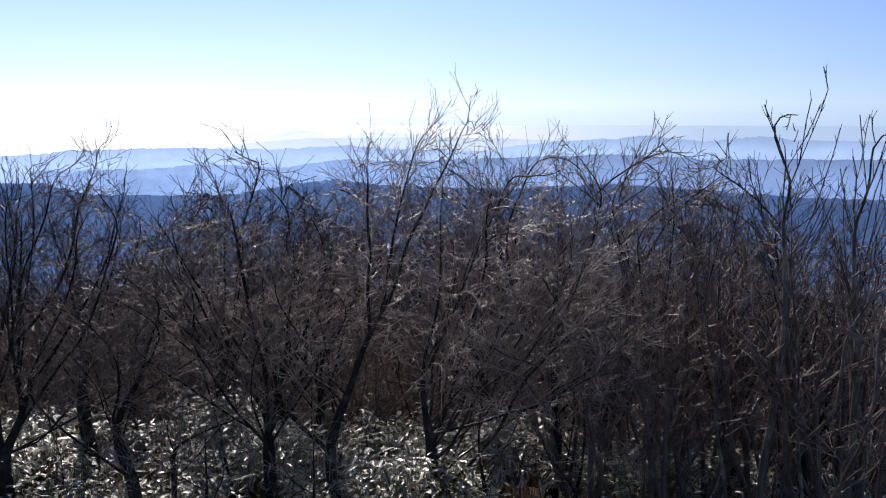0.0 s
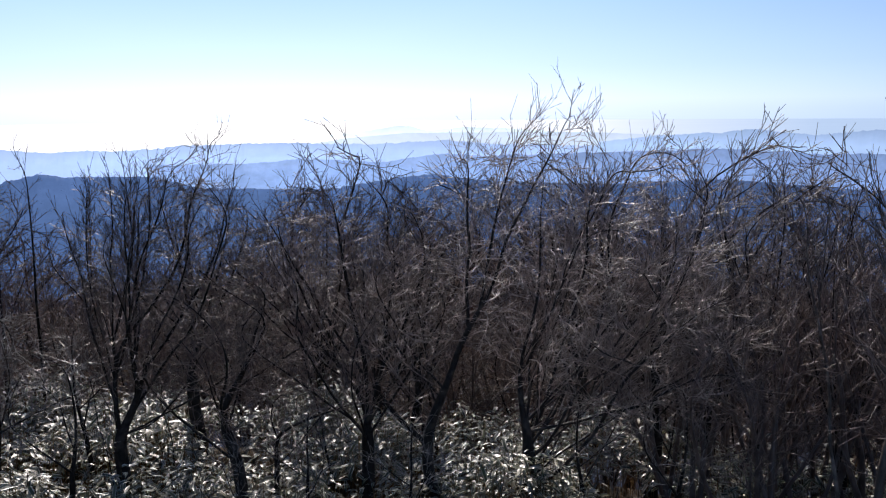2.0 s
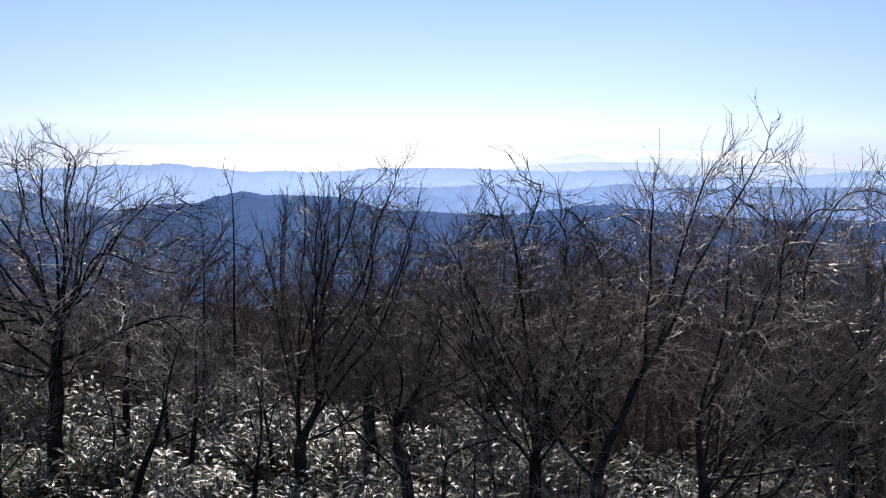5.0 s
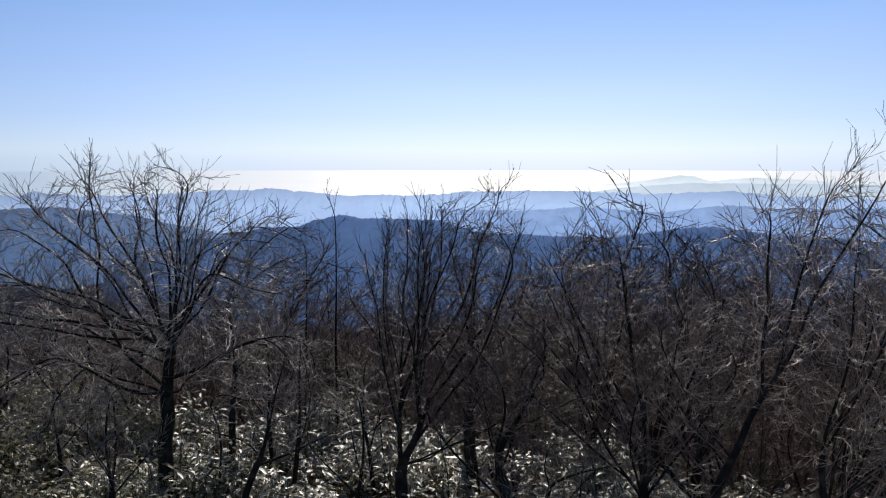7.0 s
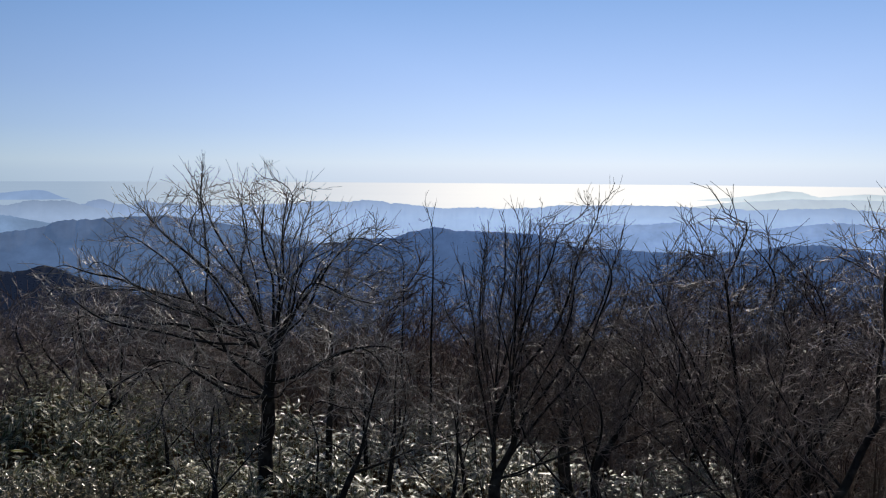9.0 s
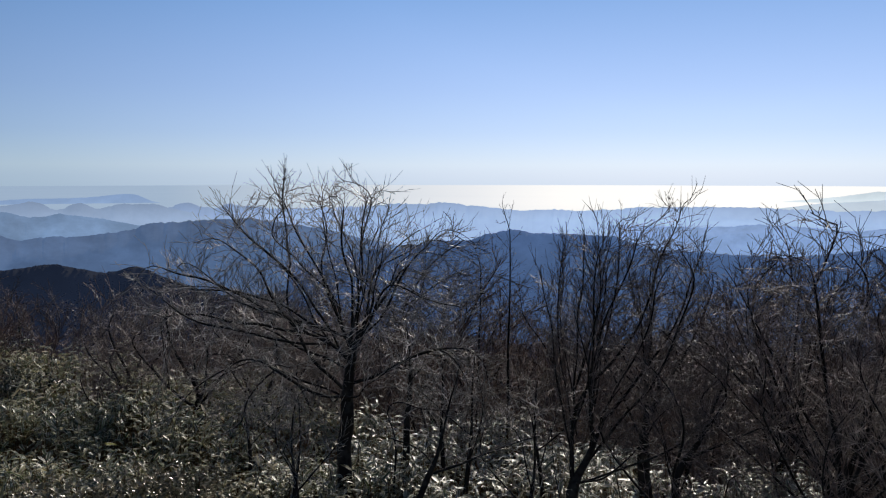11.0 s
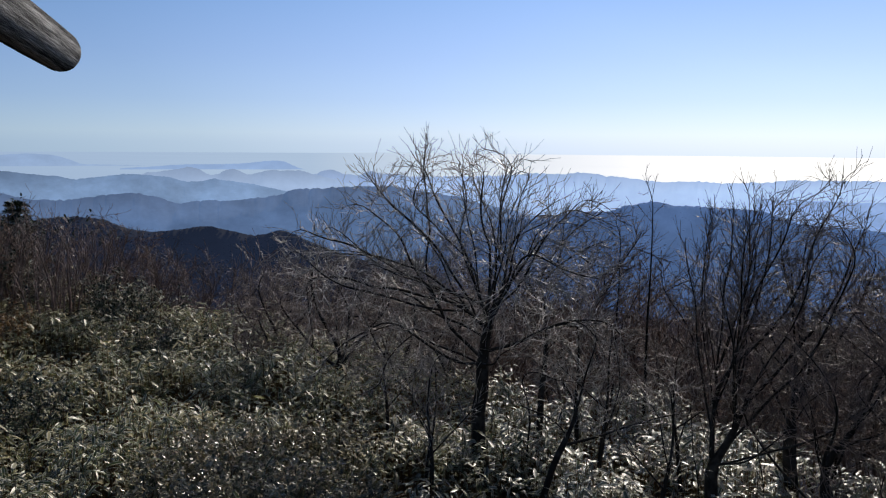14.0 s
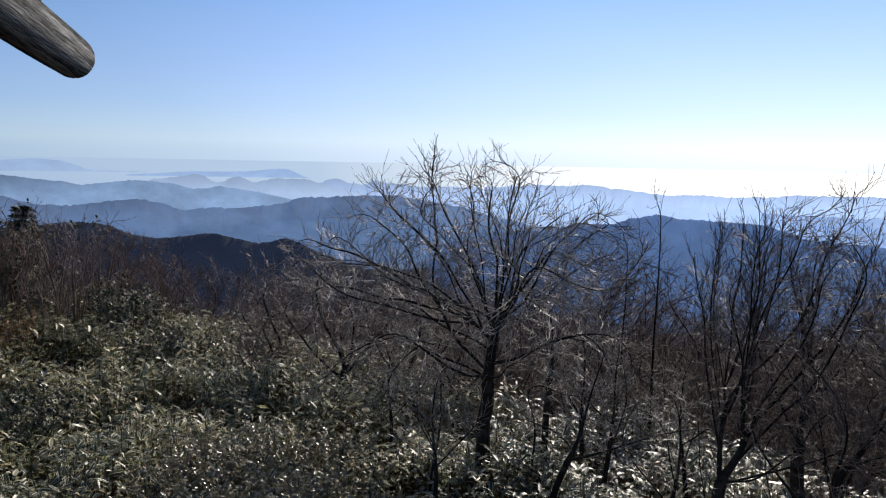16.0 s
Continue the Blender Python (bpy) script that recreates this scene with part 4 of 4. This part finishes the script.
def sasa(seed, az0, az1, fade0, fade1, r0, dens, mat, label):
    """A carpet of dwarf bamboo: culms with a spray of broad leaves at their tops."""
    rng = np.random.default_rng(seed)
    big = 26.0
    n = int(dens * 0.5 * (big ** 2 - r0 ** 2) * radians(az1 - az0))
    az = rng.uniform(az0, az1, n)
    r = np.sqrt(rng.uniform(r0 ** 2, big ** 2, n))
    keep = (r < edge_at(az) + 1.2) & (rng.random(n) < np.clip((az - az0) / fade0, 0, 1)) & (rng.random(n) < np.clip((az1 - az) / fade1, 0, 1))
    az, r = az[keep], r[keep]
    x, y = -r * np.sin(np.radians(az)), r * np.cos(np.radians(az))
    g = np.array([ground_z(a, b) for a, b in zip(x, y)])
    lump = np.array([wob(a, b, 0.7, 11) + 0.6 * wob(a, b, 1.9, 13) for a, b in zip(x, y)])
    thin = rng.random(len(x)) < 0.86 + 1.3 * lump
    x, y, g, lump = x[thin], y[thin], g[thin], lump[thin]
    h = 0.85 + 0.5 * lump + rng.normal(0, 0.14, len(x))
    top = np.stack([x, y, g + h], -1)
    foot = np.stack([x + rng.normal(0, 0.1, len(x)), y + rng.normal(0, 0.1, len(x)), g - 0.02], -1)
    k = 6
    t = np.linspace(0, 1, k)[None, :, None]
    base = (top[:, None] - UP * 0.22 * (1 - t) * rng.uniform(0.5, 1.3, (len(x), 1, 1))).reshape(-1, 3)
    phi = rng.random((len(x), 1)) * 6.28 + GOLD * np.arange(k)[None] + rng.normal(0, 0.4, (len(x), k))
    tilt = rng.normal(0.12, 0.38, (len(x), k))
    way = np.stack([np.cos(phi) * np.cos(tilt), np.sin(phi) * np.cos(tilt), np.sin(tilt)], -1).reshape(-1, 3)
    ln = 0.085 + 0.135 * rng.random(len(base))
    v, f, uv = leaves(rng, base + way * 0.02, way, ln, ln * rng.uniform(0.20, 0.30, len(ln)), rng.uniform(0.05, 0.55, len(ln)))
    p = np.stack([foot, (foot + top) / 2 + rng.normal(0, 0.02, top.shape), top], 1)
    # the plants at the lookout's foot are parts of their own
    v, f0, uv = v.reshape(len(x), -1, 3), f[:8 * k], uv[:8 * k]
    near = np.hypot(x, y) < np.sort(np.hypot(x, y))[300]
    far = ~near
    many = (f0[None] + (np.arange(far.sum()) * 8 * k)[:, None, None]).reshape(-1, 3)
    ob = tagged(part("sasa_bamboo", mesh_np("sasa_leaves", v[far].reshape(-1, 3), many, np.tile(uv, (far.sum(), 1))), mat, None), label, "dwarf bamboo", kind="stuff")
    part("stalks", mesh_np("stalks", *tubes(p[far], np.full((far.sum(), 3), 0.004), 3)), STRAW, ob)
    for i in np.flatnonzero(near):
        plant = part("leaf_spray", mesh_np("leaf_spray", v[i], f0, uv), mat, ob)
        part("stalk", mesh_np("stalk", *tubes(p[i:i + 1], np.full((1, 3), 0.004), 3)), STRAW, plant)
    return ob


sasa(101, -66, 20, 0.1, 14, 5.5, 104, SASA, "dense dwarf bamboo with glossy green pale-edged leaves")
sasa(102, 6, 54, 14, 0.1, 5.5, 104, LIT_SASA, "tan and green dwarf bamboo, leaf colour lightened for the sunlit clearing")

# ---- leafy shrubs and a fir ----
def leafy(label, seed, stems, spread, height, count, size, leafmat, name="leafy_shrub"):
    """A low shrub: stems, fine twigs and many small leaves on them."""
    rng = np.random.default_rng(seed)
    root = tagged(new(name), label, "shrub")
    k = np.arange(stems)
    d = unit(np.stack([np.cos(k * GOLD) * 0.5 * spread, np.sin(k * GOLD) * 0.5 * spread, np.full(stems, height)], -1) * (0.4 + 0.8 * rng.random((stems, 1))) + UP * 0.3)
    p, rad = grow(rng, np.stack([0.1 * np.cos(k), 0.1 * np.sin(k), 0 * k - 0.1], -1), d, height * rng.uniform(0.8, 1.15, stems), np.full(stems, 0.012), 5, 0.1, 0.02, (0, 0, 0))
    for i in range(stems):
        part("stem", mesh_np("stem", *tubes(p[i:i + 1], rad[i:i + 1], 5)), BARK, root)
    ln = np.full(stems, height)
    fine = []
    for c in (7, 6):
        p0, d, ln, r0 = kids(rng, p, rad, ln, c, 0.2, 1.0, (25, 60), 0.5, 0.5, 0.003)
        p, rad = grow(rng, p0, d, ln, r0, 3, 0.15, 0.05, (0, 0, 0))
        fine.append(tubes(p, rad, 3))
    tagged(part("twig_spray", mesh_np("twig_spray", *join(fine)), TWIG, root), kind="stuff")
    i = rng.integers(0, len(p), count)
    f = rng.random(count)[:, None]
    base = p[i, 1] * (1 - f) + p[i, -1] * f + rng.normal(0, 0.015, (count, 3))
    way = unit(rng.normal(0, 1, (count, 3)) * (1, 1, 0.6))
    sz = size * rng.uniform(0.6, 1.3, count)
    tagged(part("foliage", mesh_np("foliage", *leaves(rng, base, way, sz, sz * 0.45, np.full(count, 0.1))), leafmat, root), kind="stuff")
    return root


low = leafy("low twiggy shrub with small dull brown-green leaves", 201, 14, 1.3, 1.25, 3800, 0.062, SHRUBLEAF)
put(low, at(30, 9.2))
for az, r, spin, size in ((26.5, 9.0, 50, 1.05), (34, 9.6, 100, 1.0), (23.5, 9.6, 170, 0.95), (28, 8.2, 220, 0.9), (33, 8.4, 300, 0.95), (37.5, 8.8, 20, 0.9), (30.5, 10.4, 140, 1.0), (25, 8.0, 80, 0.85), (20.5, 9.0, 80, 0.85), (27.5, 10.6, 10, 1.0), (22.5, 11.0, 200, 0.95), (31.5, 7.6, 260, 0.9), (18.5, 8.2, 20, 0.8), (22.8, 7.4, 310, 0.85), (27.0, 7.2, 130, 0.85)):
    tagged(copy_thing(low, at(az, r, spin, size)), group="low shrubs among the bamboo")
dark = leafy("dense dark evergreen shrub, also standing in for a shadow gap in the bamboo", 211, 12, 1.2, 1.5, 3600, 0.07, EVERGREEN)
put(dark, at(36.1, 18.4, size=1.15))
# the first two copies are added to darken a shadow gap in the bamboo
for az, r, spin, size in ((33.9, 16.2, 50, 0.75), (32.9, 16.6, 90, 0.6), (43.4, 12.6, 240, 0.8), (42.6, 22, 30, 1.5), (46, 19.5, 200, 1.2)):
    tagged(copy_thing(dark, at(az, r, spin, size)), group="evergreen shrubs")
dry = leafy("withered shrub with straw-brown leaves", 221, 12, 1.0, 1.4, 2400, 0.08, STRAW)
put(dry, at(43.5, 17.6, size=0.9))
for az, r, spin, size in ((46, 16.6, 70, 1.0), (42.0, 18.4, 160, 0.8), (36, 12.2, 160, 0.6), (-2.5, 14.3, 20, 0.9), (-6.0, 15.0, 120, 0.8), (8.0, 15.2, 200, 0.7)):
    tagged(copy_thing(dry, at(az, r, spin, size)), group="withered shrubs")


def fir(seed, height):
    """A small conifer: a straight stem, whorls of boughs and flat sprays of needles."""
    rng = np.random.default_rng(seed)
    root = tagged(new("fir_tree"), "dark green young fir behind the shrubs", "tree")
    p, rad = grow(rng, np.array([(0, 0, -0.2)]), np.array([(0, 0, 1.0)]), np.array([height]), np.array([0.07]), 12, 0.01, 0, (0, 0, 0), 0.1)
    part("trunk", mesh_np("trunk", *tubes(p, rad, 8)), BARK, root)
    need = []
    for w in range(20):
        z = height * (0.1 + 0.88 * w / 19)
        reach = 0.12 + 0.34 * (height - z)
        n = 7
        ang = w * 0.9 + np.arange(n) * 2 * math.pi / n + rng.normal(0, 0.15, n)
        d = np.stack([np.cos(ang), np.sin(ang), np.full(n, 0.12)], -1)
        q, qr = grow(rng, np.tile((0, 0, z), (n, 1)) * 1.0, unit(d), reach * rng.uniform(0.8, 1.15, n), np.full(n, 0.012), 4, 0.06, -0.03, (0, 0, 0))
        for i in range(n):
            part("bough", mesh_np("bough", *tubes(q[i:i + 1], qr[i:i + 1], 4)), BARK, root)
        m = 110
        i = rng.integers(0, n, m * n // 2)
        t = rng.random(len(i)) ** 0.8 * 3.99
        k = t.astype(int)
        f = (t - k)[:, None]
        base = q[i, k] * (1 - f) + q[i, k + 1] * f
        need.append((base, unit(d[i] * 0.8 + rng.normal(0, 0.6, (len(i), 3)) * (1, 1, 0.5))))
    base, way = (np.concatenate(c) for c in zip(*need))
    ln = rng.uniform(0.08, 0.2, len(base))
    tagged(part("needles", mesh_np("needles", *leaves(rng, base, way, ln, ln * 0.3, np.full(len(ln), 0.05))), EVERGREEN, root), kind="stuff")
    return root


conifer = put(fir(231, 3.6), at(42.2, 27, size=1.25))
copy_thing(conifer, at(45.5, 26, 40, 1.1))

# ---- log ends of the lookout shelter ----
def weathered():
    m = Mat("weathered_log_hazed_wood", 0.95, 0.03)
    grain = m.noise(7, 8, 0.65, (4, 4, 0.16))
    fine = m.noise(60, 5, 0.7, (3, 3, 0.12))
    both = m.mix(0.4, grain, fine)
    m.bump(both, 1.0, 0.012)
    return m.colour(m.ramp(both, [(0.36, (0.006, 0.0058, 0.0055)), (0.45, (0.045, 0.043, 0.04)), (0.53, (0.20, 0.192, 0.18)), (0.66, (0.48, 0.46, 0.43))]))


LOG = weathered()


def log_mesh(length, radius, seed):
    """A round log along +z from its sawn, worn end at 0."""
    rng = np.random.default_rng(seed)
    rows = [(0.0, 0.0), (0.0, 0.55), (0.002, 0.86), (0.012, 0.965), (0.03, 1.0)] + [(z, 1.0) for z in np.linspace(0.08, length, 30)]
    v = []
    for z, s in rows:
        for k in range(28):
            a = k / 28 * 2 * math.pi
            w = 1 + 0.03 * noise.noise((math.cos(a) * 1.2, math.sin(a) * 1.2, z * 2 + seed)) + 0.02 * noise.noise((math.cos(a) * 5, math.sin(a) * 5, z * 0.8 + seed))
            v.append((math.cos(a) * radius * s * w, math.sin(a) * radius * s * w, z))
    return mesh_np("log", np.array(v), grid_faces(len(rows), 28, True)[:, ::-1])


def log_between(name, p, q, radius, seed, parent):
    d = Vector(q) - Vector(p)
    ob = part(name, log_mesh(d.length, radius, seed), LOG, parent)
    ob.matrix_world = Matrix.Translation(p) @ d.to_track_quat("Z", "Y").to_matrix().to_4x4()
    return ob


shelter = tagged(new("lookout_shelter"), "weathered grey round-log eaves of a lookout shelter", "shelter")
way = Vector((0.40, -0.75, 0.035)).normalized()
end = Vector((-1.938, 2.335, H + 0.272))
log_between("eave_log", end, end + way * 4.4, 0.066, 3, shelter)
end2 = Vector((-1.968, 2.15, H + 0.445))
log_between("upper_log", end2, end2 + way * 4.1, 0.066, 5, shelter)
foot = end + way * 4.2
log_between("post", (foot.x, foot.y, ground_z(foot.x, foot.y) - 0.1), (foot.x, foot.y, H + 0.36), 0.09, 7, shelter)
